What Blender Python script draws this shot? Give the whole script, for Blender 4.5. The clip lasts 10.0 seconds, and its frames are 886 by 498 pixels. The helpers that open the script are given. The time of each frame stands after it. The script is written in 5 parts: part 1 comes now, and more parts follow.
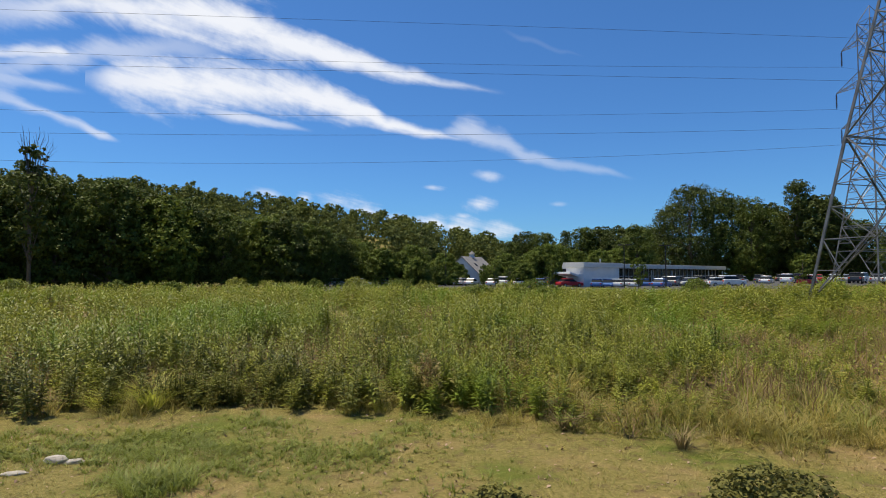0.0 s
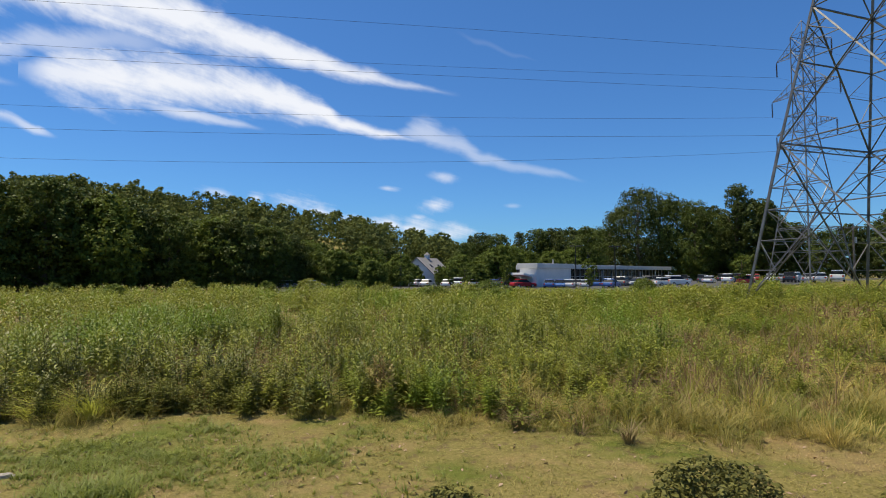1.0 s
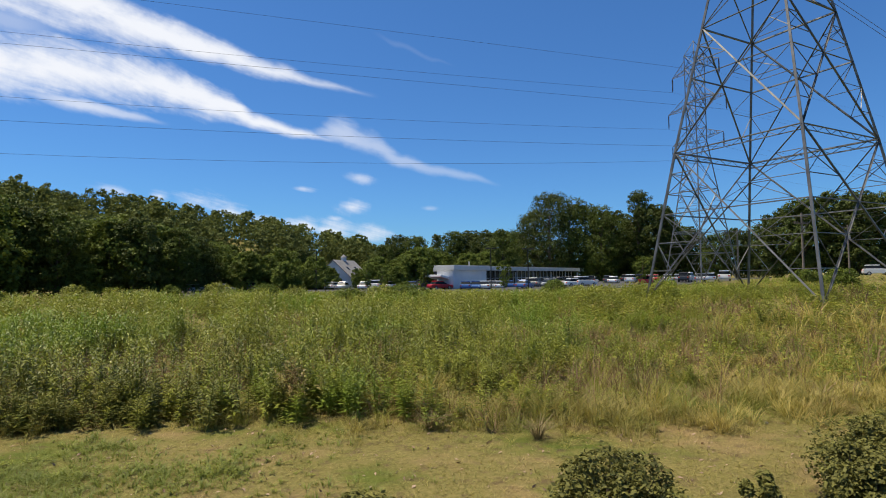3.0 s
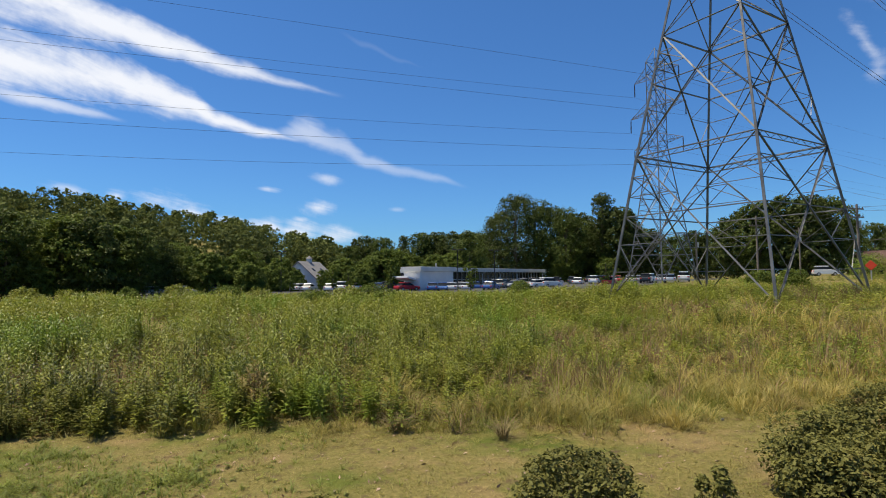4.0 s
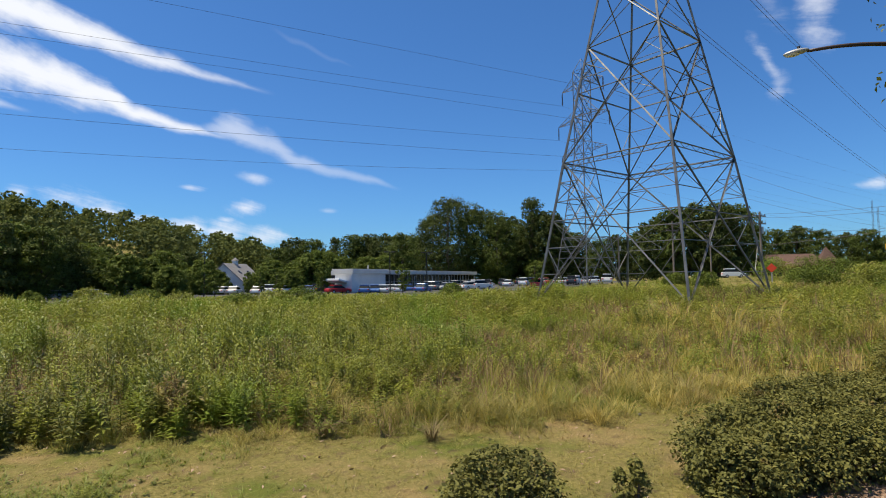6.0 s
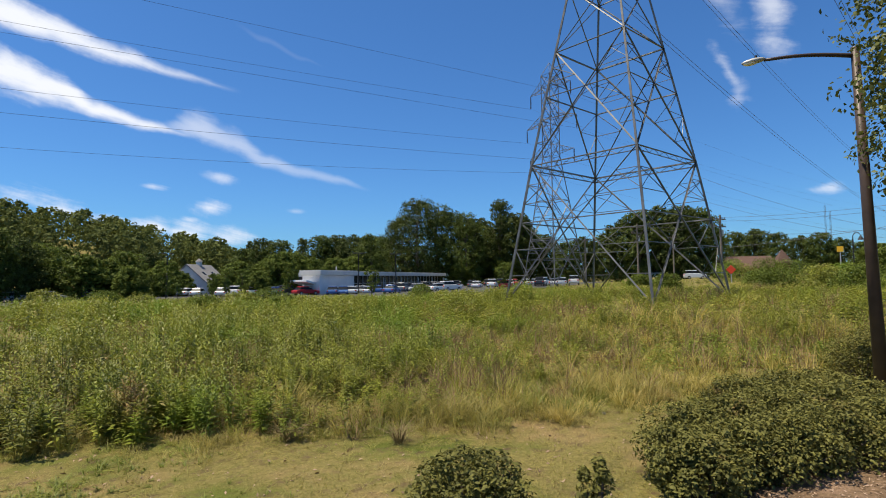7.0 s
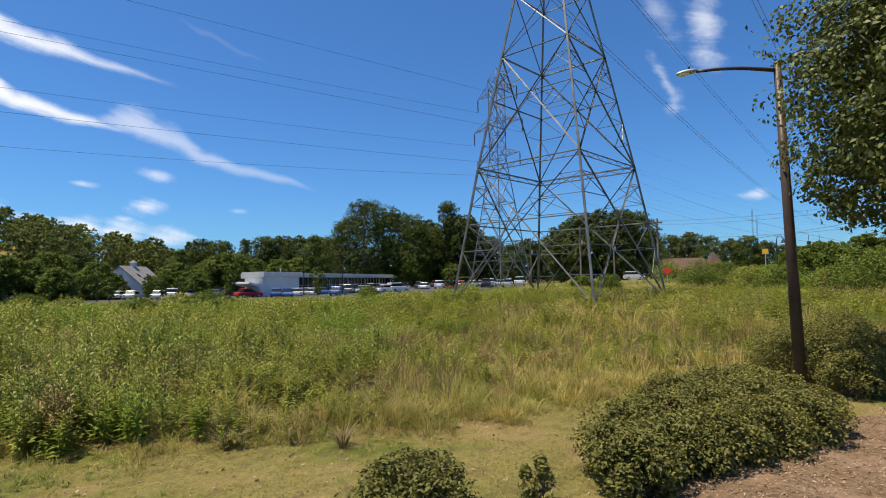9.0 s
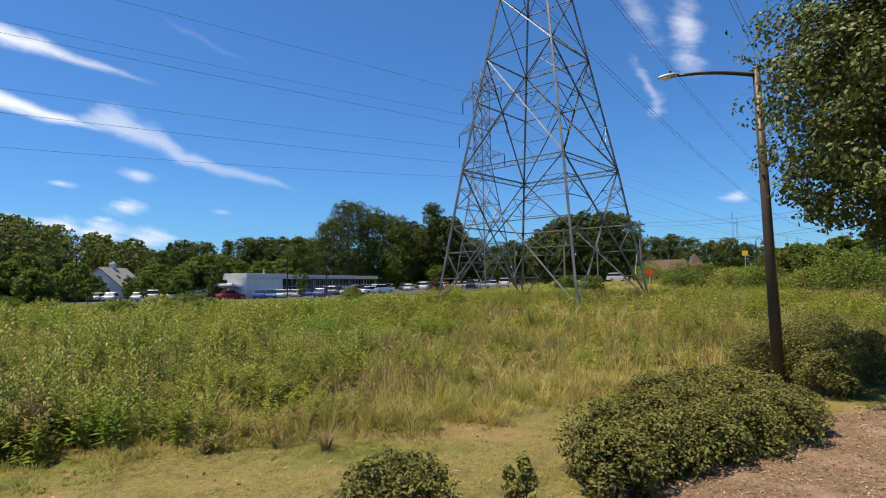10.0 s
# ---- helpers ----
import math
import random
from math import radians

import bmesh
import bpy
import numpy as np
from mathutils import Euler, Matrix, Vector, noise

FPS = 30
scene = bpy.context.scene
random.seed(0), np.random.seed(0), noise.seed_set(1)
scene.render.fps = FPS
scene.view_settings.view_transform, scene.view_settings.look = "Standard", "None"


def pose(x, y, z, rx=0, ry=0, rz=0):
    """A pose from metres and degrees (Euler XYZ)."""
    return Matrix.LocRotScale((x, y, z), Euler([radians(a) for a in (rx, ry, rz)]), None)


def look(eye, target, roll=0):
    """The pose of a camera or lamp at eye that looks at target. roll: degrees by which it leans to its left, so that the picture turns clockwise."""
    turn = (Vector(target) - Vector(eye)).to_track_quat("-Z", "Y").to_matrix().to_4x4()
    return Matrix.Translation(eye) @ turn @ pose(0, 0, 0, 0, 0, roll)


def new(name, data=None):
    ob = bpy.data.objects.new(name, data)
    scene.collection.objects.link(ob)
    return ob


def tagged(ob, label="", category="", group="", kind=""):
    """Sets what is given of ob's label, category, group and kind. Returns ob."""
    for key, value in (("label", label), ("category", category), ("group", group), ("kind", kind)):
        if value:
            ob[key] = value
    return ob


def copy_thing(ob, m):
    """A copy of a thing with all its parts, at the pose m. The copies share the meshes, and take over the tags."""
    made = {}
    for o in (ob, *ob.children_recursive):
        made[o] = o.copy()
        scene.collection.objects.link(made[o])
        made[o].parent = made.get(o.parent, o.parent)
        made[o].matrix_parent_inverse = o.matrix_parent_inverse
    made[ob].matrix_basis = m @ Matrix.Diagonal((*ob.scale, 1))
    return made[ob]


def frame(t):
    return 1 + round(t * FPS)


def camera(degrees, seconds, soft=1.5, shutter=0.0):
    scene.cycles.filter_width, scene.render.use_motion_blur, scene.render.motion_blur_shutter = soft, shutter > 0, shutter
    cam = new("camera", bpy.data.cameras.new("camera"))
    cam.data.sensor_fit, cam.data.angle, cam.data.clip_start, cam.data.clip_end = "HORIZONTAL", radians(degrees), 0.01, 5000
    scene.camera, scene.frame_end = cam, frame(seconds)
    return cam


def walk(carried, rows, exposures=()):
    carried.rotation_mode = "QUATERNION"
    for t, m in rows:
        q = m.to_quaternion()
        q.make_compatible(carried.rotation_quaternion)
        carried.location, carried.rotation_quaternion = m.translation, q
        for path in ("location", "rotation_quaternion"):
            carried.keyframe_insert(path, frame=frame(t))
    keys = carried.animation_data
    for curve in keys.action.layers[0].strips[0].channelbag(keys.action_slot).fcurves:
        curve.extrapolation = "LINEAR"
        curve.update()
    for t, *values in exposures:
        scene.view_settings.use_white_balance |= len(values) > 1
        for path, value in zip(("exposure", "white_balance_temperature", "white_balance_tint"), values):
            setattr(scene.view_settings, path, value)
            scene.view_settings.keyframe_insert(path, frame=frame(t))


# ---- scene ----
cam = camera(77.6, 10.0, soft=1.0)
EYE_Z, ARM = 2.4, 0.35   # eye height over the lawn; the camera is swung at arm's length
TURNS = [  # seconds, yaw, pitch, roll
    (0.0, -0.00, 2.60, 0.00),
    (0.5, -2.21, 2.66, -0.12),
    (1.0, -4.65, 2.71, -0.24),
    (1.5, -7.16, 2.70, -0.31),
    (2.0, -9.43, 2.75, -0.41),
    (2.5, -11.39, 2.81, -0.55),
    (4.0, -16.63, 2.97, -0.75),
    (4.5, -18.37, 3.00, -0.81),
    (5.0, -20.22, 3.03, -0.81),
    (5.5, -21.95, 3.07, -0.83),
    (7.0, -26.83, 3.21, -0.85),
    (7.5, -28.32, 3.25, -0.88),
    (8.0, -29.87, 3.27, -0.92),
    (8.5, -31.24, 3.27, -0.93),
    (9.0, -32.28, 3.28, -1.01),
    (9.5, -33.10, 3.35, -1.04),
    (10.0, -33.87, 3.40, -1.04),
]


def stand(yaw, pitch, roll):
    a = radians(-yaw)
    return pose(ARM * math.sin(a), ARM * (math.cos(a) - 1), EYE_Z, 90 + pitch, 0, yaw) @ pose(0, 0, 0, 0, 0, roll)


walk(cam, [(t, stand(y, p, r)) for t, y, p, r in TURNS], [(0.0, 0.33), (4.0, 0.37), (7.0, 0.43), (9.0, 0.48), (10.0, 0.53)])

# ---- world, sun ----
SUN_AZ, SUN_EL = -66.0, 71.0   # degrees from +y to the right, and up


def nd(tree, kind, **sockets):
    n = tree.nodes.new(kind)
    for k, v in sockets.items():
        n.inputs[int(k[1:]) if k[0] == "i" and k[1:].isdigit() else k.replace("_", " ")].default_value = v
    return n


def maths(tree, op, a, b=None, c=None):
    n = tree.nodes.new("ShaderNodeMath")
    n.operation = op
    for i, v in enumerate((a, b, c)):
        if v is None:
            continue
        if isinstance(v, (int, float)):
            n.inputs[i].default_value = v
        else:
            tree.links.new(v, n.inputs[i])
    return n.outputs[0]


# long streaks: azimuth, elevation of the middle, half thickness, strength
STREAKS = [
    [(-39.4, 20.8, 1.43, 0.5), (-33.6, 22.7, 2.0, 0.9), (-26.9, 23.5, 2.56, 1), (-20.8, 23.5, 2.74, 1), (-15.4, 22.2, 2.0, 1), (-9.7, 21.2, 1.37, 1), (-3.8, 20.0, 0.97, 0.9), (1.0, 19.2, 0.57, 0.55), (6.9, 18.3, 0.29, 0)],
    [(-33.4, 16.9, 0.85, 0.2), (-30.9, 17.1, 2.56, 0.9), (-26.7, 17.3, 3.14, 1), (-21.8, 17.7, 2.74, 1), (-16.5, 17.7, 2.39, 1), (-12.0, 17.2, 2.17, 1), (-8.5, 16.6, 1.6, 1), (-5.6, 15.2, 0.8, 1), (-1.4, 14.4, 0.6, 0.9), (2.0, 13.9, 0.4, 0.3)],
    [(-25.2, 15.5, 0.46, 0.3), (-20.2, 15.1, 0.8, 0.7), (-16.4, 14.7, 0.46, 0.5), (-13.1, 14.3, 0.23, 0)],
    [(-1.5, 14.3, 0.3, 0.1), (2.7, 14.6, 1.6, 0.52), (5.7, 13.6, 1.5, 0.45), (9.2, 11.9, 0.75, 0.38), (12.6, 11.0, 0.55, 0.3), (15.9, 10.4, 0.55, 0.27), (19.7, 9.3, 0.25, 0)],
    [(-39.3, 16.4, 1.71, 0.35), (-35.5, 18.1, 1.43, 0.5), (-31.4, 19.4, 1.71, 0.5), (-25.4, 20.7, 1.25, 0.35), (-20.3, 20.9, 0.57, 0)],
    [(-39.3, 17.5, 0.68, 0.7), (-37.1, 18.1, 0.68, 0.7), (-35.3, 18.5, 0.8, 0.9), (-33.5, 18.3, 0.29, 0)],
    [(-39.2, 15.8, 0.68, 0.4), (-36.2, 15.7, 0.57, 0.4), (-33.0, 15.6, 0.29, 0)],
    [(-39.2, 14.2, 0.8, 0.4), (-36.6, 13.6, 0.51, 0.5), (-34.2, 13.1, 0.51, 0.5), (-32.0, 12.2, 0.4, 0.6), (-30.5, 11.8, 0.17, 0)],
    [(5.7, 24.3, 0.23, 0.0), (8.7, 23.2, 0.34, 0.06), (12.7, 21.8, 0.29, 0.05), (15.0, 21.2, 0.17, 0)],
]
# lesser clouds: azimuth, elevation, half length, half width, slope, strength
CLOUDS = [
    (-14.1, 7.7, 1.3, 0.7, -6.0, 0.95), (-10.7, 7.3, 3.2, 1.05, -9.0, 1.0), (-7.9, 6.5, 2.6, 0.9, -9.0, 1.0), (-4.9, 5.8, 2.0, 0.8, -9.0, 0.9), (-0.8, 5.4, 2.5, 1.0, -6.0, 1.0), (2.1, 4.9, 3.4, 1.25, -6.0, 1.0), (5.4, 4.3, 3.2, 1.4, -6.0, 0.95), (2.1, 6.0, 1.1, 0.35, -4.0, 0.6), (-17.5, 8.0, 2.0, 0.5, -9.0, 0.5),
    (4.7, 10.2, 1.7, 0.7, -12.0, 0.6), (3.9, 7.2, 2.0, 0.95, -3.0, 1.0), (-1.1, 8.95, 1.2, 0.35, -4.0, 0.6), (11.9, 7.1, 1.0, 0.3, 0.0, 0.3),
    (62.1, 7.35, 1.4, 0.65, -3.0, 0.85), (54.9, 18.4, 3.6, 0.7, -62.0, 0.6), (58.5, 22.9, 4.6, 1.6, -82.0, 0.62), (54.4, 24.6, 3.6, 1.3, -58.0, 0.35), (68.5, 1.5, 4.5, 1.7, 0.0, 0.8),
    (55.6, 16.3, 2.0, 0.9, 80.0, 0.4),
]


def make_world():
    w = bpy.data.worlds.new("sky")
    scene.world = w
    w.use_nodes = True
    t = w.node_tree
    t.nodes.clear()
    sky = t.nodes.new("ShaderNodeTexSky")
    sky.sky_type, sky.sun_disc = "NISHITA", False
    sky.sun_elevation, sky.sun_rotation = radians(SUN_EL), radians(SUN_AZ)
    sky.air_density, sky.dust_density, sky.ozone_density, sky.altitude = 1.0, 0.7, 3.0, 300
    tc = t.nodes.new("ShaderNodeTexCoord")
    sep = t.nodes.new("ShaderNodeSeparateXYZ")
    t.links.new(tc.outputs["Generated"], sep.inputs[0])
    deg = 180 / math.pi
    az = maths(t, "MULTIPLY", maths(t, "ARCTAN2", sep.outputs[0], sep.outputs[1]), deg)
    el = maths(t, "MULTIPLY", maths(t, "ARCSINE", sep.outputs[2]), deg)
    # streaky noise that runs with the wind, and a finer one
    along = maths(t, "ADD", maths(t, "MULTIPLY", az, 0.09), maths(t, "MULTIPLY", el, -0.03))
    across = maths(t, "ADD", maths(t, "MULTIPLY", el, 0.42), maths(t, "MULTIPLY", az, 0.11))
    comb = t.nodes.new("ShaderNodeCombineXYZ")
    t.links.new(along, comb.inputs[0])
    t.links.new(across, comb.inputs[1])
    n1 = nd(t, "ShaderNodeTexNoise", Scale=1.0, Detail=7.0, Roughness=0.6, Distortion=0.5)
    t.links.new(comb.outputs[0], n1.inputs["Vector"])
    n2 = nd(t, "ShaderNodeTexNoise", Scale=26.0, Detail=8.0, Roughness=0.66)
    t.links.new(tc.outputs["Generated"], n2.inputs["Vector"])
    rough = maths(t, "ADD", maths(t, "MULTIPLY", n1.outputs[0], 2.1), maths(t, "MULTIPLY", n2.outputs[0], 0.9))
    rough = maths(t, "SUBTRACT", rough, 1.5)
    total = None
    span = lambda a: (a + 45) / 70
    place = maths(t, "MULTIPLY", maths(t, "ADD", az, 45.0), 1 / 70)
    for rows in STREAKS:
        ramp = t.nodes.new("ShaderNodeValToRGB")
        ramp.color_ramp.interpolation = "EASE"
        stops = ramp.color_ramp.elements
        while len(stops) < len(rows):
            stops.new(0.5)
        for stop, (a, e, half, strength) in zip(stops, rows):
            stop.position = span(a)
            stop.color = (e / 30, half / 4, strength, 1)
        t.links.new(place, ramp.inputs[0])
        rgb = t.nodes.new("ShaderNodeSeparateColor")
        t.links.new(ramp.outputs[0], rgb.inputs[0])
        off = maths(t, "ABSOLUTE", maths(t, "SUBTRACT", el, maths(t, "MULTIPLY", rgb.outputs[0], 30.0)))
        m = maths(t, "SUBTRACT", 1.15, maths(t, "DIVIDE", off, maths(t, "MULTIPLY", rgb.outputs[1], 4.0)))
        m = maths(t, "ADD", m, maths(t, "MULTIPLY", rough, 0.9))
        ends = maths(t, "MULTIPLY", maths(t, "GREATER_THAN", az, rows[0][0] if rows[0][0] > -36 else -90.0), maths(t, "LESS_THAN", az, rows[-1][0]))
        soft = t.nodes.new("ShaderNodeMapRange")
        soft.interpolation_type = "SMOOTHSTEP"
        soft.inputs["From Max"].default_value = 1.15
        t.links.new(m, soft.inputs["Value"])
        m = maths(t, "MULTIPLY", maths(t, "MULTIPLY", soft.outputs[0], rgb.outputs[2]), ends)
        total = m if total is None else maths(t, "MAXIMUM", total, m)
    for a, e, length, width, slope, strength in CLOUDS:
        c, s = math.cos(radians(slope)), math.sin(radians(slope))
        da, de = maths(t, "SUBTRACT", az, a), maths(t, "SUBTRACT", el, e)
        u = maths(t, "ADD", maths(t, "MULTIPLY", da, c / length), maths(t, "MULTIPLY", de, s / length))
        v = maths(t, "ADD", maths(t, "MULTIPLY", da, -s / width), maths(t, "MULTIPLY", de, c / width))
        d = maths(t, "SQRT", maths(t, "ADD", maths(t, "MULTIPLY", u, u), maths(t, "MULTIPLY", v, v)))
        m = maths(t, "ADD", maths(t, "SUBTRACT", 1.05, d), maths(t, "MULTIPLY", rough, 1.3))
        ramp = t.nodes.new("ShaderNodeMapRange")
        ramp.interpolation_type = "SMOOTHSTEP"
        ramp.inputs["From Min"].default_value, ramp.inputs["From Max"].default_value = 0.0, 1.5
        ramp.inputs["To Max"].default_value = strength
        t.links.new(m, ramp.inputs["Value"])
        total = ramp.outputs[0] if total is None else maths(t, "MAXIMUM", total, ramp.outputs[0])
    total = maths(t, "MINIMUM", total, 1.0)
    dim = t.nodes.new("ShaderNodeVectorMath")
    dim.operation = "MULTIPLY"
    dim.inputs[1].default_value = SKY_TINT
    t.links.new(sky.outputs[0], dim.inputs[0])
    mix = t.nodes.new("ShaderNodeMix")
    mix.data_type = "RGBA"
    t.links.new(total, mix.inputs[0])
    t.links.new(dim.outputs[0], mix.inputs[6])
    mix.inputs[7].default_value = (0.70, 0.72, 0.77, 1)
    bg = nd(t, "ShaderNodeBackground", Strength=1.0)
    t.links.new(mix.outputs[2], bg.inputs[0])
    out = t.nodes.new("ShaderNodeOutputWorld")
    t.links.new(bg.outputs[0], out.inputs[0])


SKY_TINT = (0.0375, 0.069, 0.101)
make_world()
sun = new("sun", bpy.data.lights.new("sun", "SUN"))
sun.data.energy, sun.data.angle, sun.data.color = 4.9, radians(0.53), (1.0, 0.885, 0.70)
sa, se = radians(SUN_AZ), radians(SUN_EL)
sun.matrix_world = look((math.sin(sa) * math.cos(se) * 100, math.cos(sa) * math.cos(se) * 100, math.sin(se) * 100), (0, 0, 0))


# ---- materials ----
def material(name, c1, c2, scale=3.0, rough=0.7, metal=0.0, bump=0.0, bump_scale=40.0, leaf=0.0, island=False, patches=(), spec=0.3):
    """Two mixed tones by noise (and by island for leaves), a patch tone at a larger scale, bump, and light through leaves."""
    m = bpy.data.materials.new(name)
    m.use_nodes = True
    t = m.node_tree
    b = t.nodes["Principled BSDF"]
    geo = t.nodes.new("ShaderNodeNewGeometry")
    n = nd(t, "ShaderNodeTexNoise", Scale=scale, Detail=5.0, Roughness=0.65)
    t.links.new(geo.outputs["Position"], n.inputs["Vector"])
    fac = n.outputs[0]
    r = t.nodes.new("ShaderNodeMapRange")
    r.inputs["From Min"].default_value, r.inputs["From Max"].default_value = 0.3, 0.7
    t.links.new(fac, r.inputs["Value"])
    fac = r.outputs[0]
    if island:
        own = 0.55 if island is True else island
        fac = maths(t, "ADD", maths(t, "MULTIPLY", fac, 1 - own), maths(t, "MULTIPLY", geo.outputs["Random Per Island"], own))
    mix = t.nodes.new("ShaderNodeMix")
    mix.data_type = "RGBA"
    mix.inputs[6].default_value, mix.inputs[7].default_value = (*c1, 1), (*c2, 1)
    t.links.new(fac, mix.inputs[0])
    col = mix.outputs[2]
    for tone, size, lo, hi in patches:
        n2 = nd(t, "ShaderNodeTexNoise", Scale=size, Detail=5.0, Roughness=0.6)
        t.links.new(geo.outputs["Position"], n2.inputs["Vector"])
        r2 = t.nodes.new("ShaderNodeMapRange")
        r2.inputs["From Min"].default_value, r2.inputs["From Max"].default_value = lo, hi
        t.links.new(n2.outputs[0], r2.inputs["Value"])
        mix2 = t.nodes.new("ShaderNodeMix")
        mix2.data_type = "RGBA"
        t.links.new(r2.outputs[0], mix2.inputs[0])
        t.links.new(col, mix2.inputs[6])
        mix2.inputs[7].default_value = (*tone, 1)
        col = mix2.outputs[2]
    t.links.new(col, b.inputs["Base Color"])
    b.inputs["Roughness"].default_value, b.inputs["Metallic"].default_value = rough, metal
    b.inputs["Specular IOR Level"].default_value = spec
    if bump:
        n3 = nd(t, "ShaderNodeTexNoise", Scale=bump_scale, Detail=4.0)
        t.links.new(geo.outputs["Position"], n3.inputs["Vector"])
        bp = nd(t, "ShaderNodeBump", Strength=bump, Distance=0.03)
        t.links.new(n3.outputs[0], bp.inputs["Height"])
        t.links.new(bp.outputs[0], b.inputs["Normal"])
    if leaf:
        tr = t.nodes.new("ShaderNodeBsdfTranslucent")
        t.links.new(col, tr.inputs[0])
        ms = nd(t, "ShaderNodeMixShader", Fac=leaf)
        t.links.new(b.outputs[0], ms.inputs[1])
        t.links.new(tr.outputs[0], ms.inputs[2])
        t.links.new(ms.outputs[0], t.nodes["Material Output"].inputs[0])
    return m


M_WEED = material("weed_leaf", (0.062, 0.078, 0.012), (0.395, 0.41, 0.058), 1.1, 0.5, leaf=0.33, island=0.42, patches=[((0.165, 0.24, 0.024), 0.16, 0.50, 0.62), ((0.105, 0.135, 0.019), 0.9, 0.56, 0.68), ((0.29, 0.20, 0.075), 0.5, 0.60, 0.70)])
M_DRY = material("dry_grass", (0.30, 0.265, 0.045), (0.64, 0.50, 0.165), 0.6, 0.6, leaf=0.36, island=True, patches=[((0.27, 0.275, 0.045), 0.3, 0.48, 0.62), ((0.50, 0.315, 0.13), 0.22, 0.56, 0.68)])
M_VERGE = material("verge_grass", (0.16, 0.155, 0.028), (0.46, 0.38, 0.11), 0.9, 0.6, leaf=0.33, island=True, patches=[((0.17, 0.205, 0.027), 0.5, 0.5, 0.62), ((0.38, 0.26, 0.11), 0.8, 0.56, 0.68)])
M_STALK = material("dead_stalk", (0.13, 0.08, 0.045), (0.40, 0.27, 0.145), 1.5, 0.8, leaf=0.2, island=True)
M_LAWNBLADE = material("lawn_blade", (0.15, 0.16, 0.025), (0.37, 0.30, 0.085), 0.9, 0.6, leaf=0.3, island=True, patches=[((0.12, 0.175, 0.02), 0.42, 0.52, 0.64), ((0.38, 0.275, 0.115), 0.6, 0.52, 0.66)])
M_GROUND = material("ground_soil_and_turf", (0.11, 0.104, 0.027), (0.265, 0.212, 0.075), 16.0, 0.95, bump=1.0, bump_scale=45, patches=[((0.11, 0.125, 0.023), 0.42, 0.50, 0.62), ((0.25, 0.18, 0.078), 0.6, 0.52, 0.66), ((0.115, 0.078, 0.042), 3.4, 0.54, 0.70)], spec=0.1)
M_MULCH = material("wood_mulch", (0.095, 0.062, 0.036), (0.26, 0.175, 0.105), 14.0, 0.95, bump=0.9, bump_scale=60, patches=[((0.30, 0.20, 0.135), 1.4, 0.5, 0.7)], spec=0.1)
M_CHIP = material("bark_chip", (0.15, 0.09, 0.055), (0.50, 0.36, 0.25), 5.0, 0.9, island=True)
M_BUSH = material("shrub_leaf", (0.034, 0.040, 0.010), (0.265, 0.25, 0.066), 1.5, 0.6, leaf=0.25, island=True, patches=[((0.21, 0.125, 0.055), 1.6, 0.6, 0.72)], spec=0.12)
M_MAPLE = material("maple_leaf", (0.028, 0.042, 0.010), (0.20, 0.22, 0.054), 1.0, 0.5, leaf=0.2, island=True, spec=0.25)
M_TREES = [material("tree_leaf", (0.033, 0.050, 0.011), (0.15, 0.19, 0.038), 0.5, 0.55, leaf=0.24, island=True, spec=0.1),
           material("tree_leaf_dark", (0.029, 0.042, 0.011), (0.122, 0.15, 0.034), 0.5, 0.55, leaf=0.2, island=True, spec=0.1),
           material("tree_leaf_bright", (0.050, 0.076, 0.013), (0.195, 0.24, 0.04), 0.5, 0.55, leaf=0.28, island=True, spec=0.1)]
M_HILL = material("hill_leaf", (0.062, 0.082, 0.022), (0.215, 0.235, 0.058), 0.06, 0.7, leaf=0.26, island=True, patches=[((0.095, 0.115, 0.036), 0.03, 0.48, 0.68)], spec=0.1)
M_DARKWEED = material("dark_weed_leaf", (0.05, 0.064, 0.013), (0.20, 0.20, 0.04), 0.6, 0.5, leaf=0.25, island=True, spec=0.2)
M_SPIKE = material("fountain_grass", (0.30, 0.33, 0.04), (0.50, 0.50, 0.09), 1.0, 0.5, leaf=0.4, island=True)
M_DEAD = material("dead_twigs", (0.16, 0.115, 0.05), (0.31, 0.24, 0.11), 3.0, 0.8, island=True)
M_BARK = material("bark", (0.07, 0.055, 0.04), (0.16, 0.13, 0.10), 6.0, 0.9, bump=0.7, bump_scale=12)
M_STEEL = material("galvanised_steel", (0.075, 0.075, 0.073), (0.20, 0.197, 0.187), 1.2, 0.42, 0.35, bump=0.05, spec=0.5)
M_WIRE = material("conductor_wire", (0.07, 0.07, 0.075), (0.12, 0.12, 0.12), 2.0, 0.6, 0.4)
M_INSUL = material("insulator_glaze", (0.05, 0.035, 0.03), (0.10, 0.07, 0.06), 4.0, 0.3)
M_POLE = material("brown_painted_steel", (0.055, 0.037, 0.029), (0.085, 0.06, 0.048), 3.0, 0.45, 0.1, bump=0.08, bump_scale=25)
M_LAMP = material("lamp_housing", (0.40, 0.40, 0.38), (0.52, 0.51, 0.48), 8.0, 0.45, 0.3)
M_LENS = material("lamp_lens", (0.75, 0.75, 0.68), (0.85, 0.84, 0.78), 8.0, 0.25)
M_ASPHALT = material("asphalt", (0.045, 0.045, 0.047), (0.075, 0.074, 0.072), 1.0, 0.9, bump=0.3, bump_scale=50)
M_WHITEWALL = material("white_wall_panel", (0.62, 0.63, 0.64), (0.72, 0.72, 0.71), 0.6, 0.7)
M_FASCIA = material("fascia_panel", (0.50, 0.50, 0.47), (0.60, 0.59, 0.55), 0.5, 0.55)
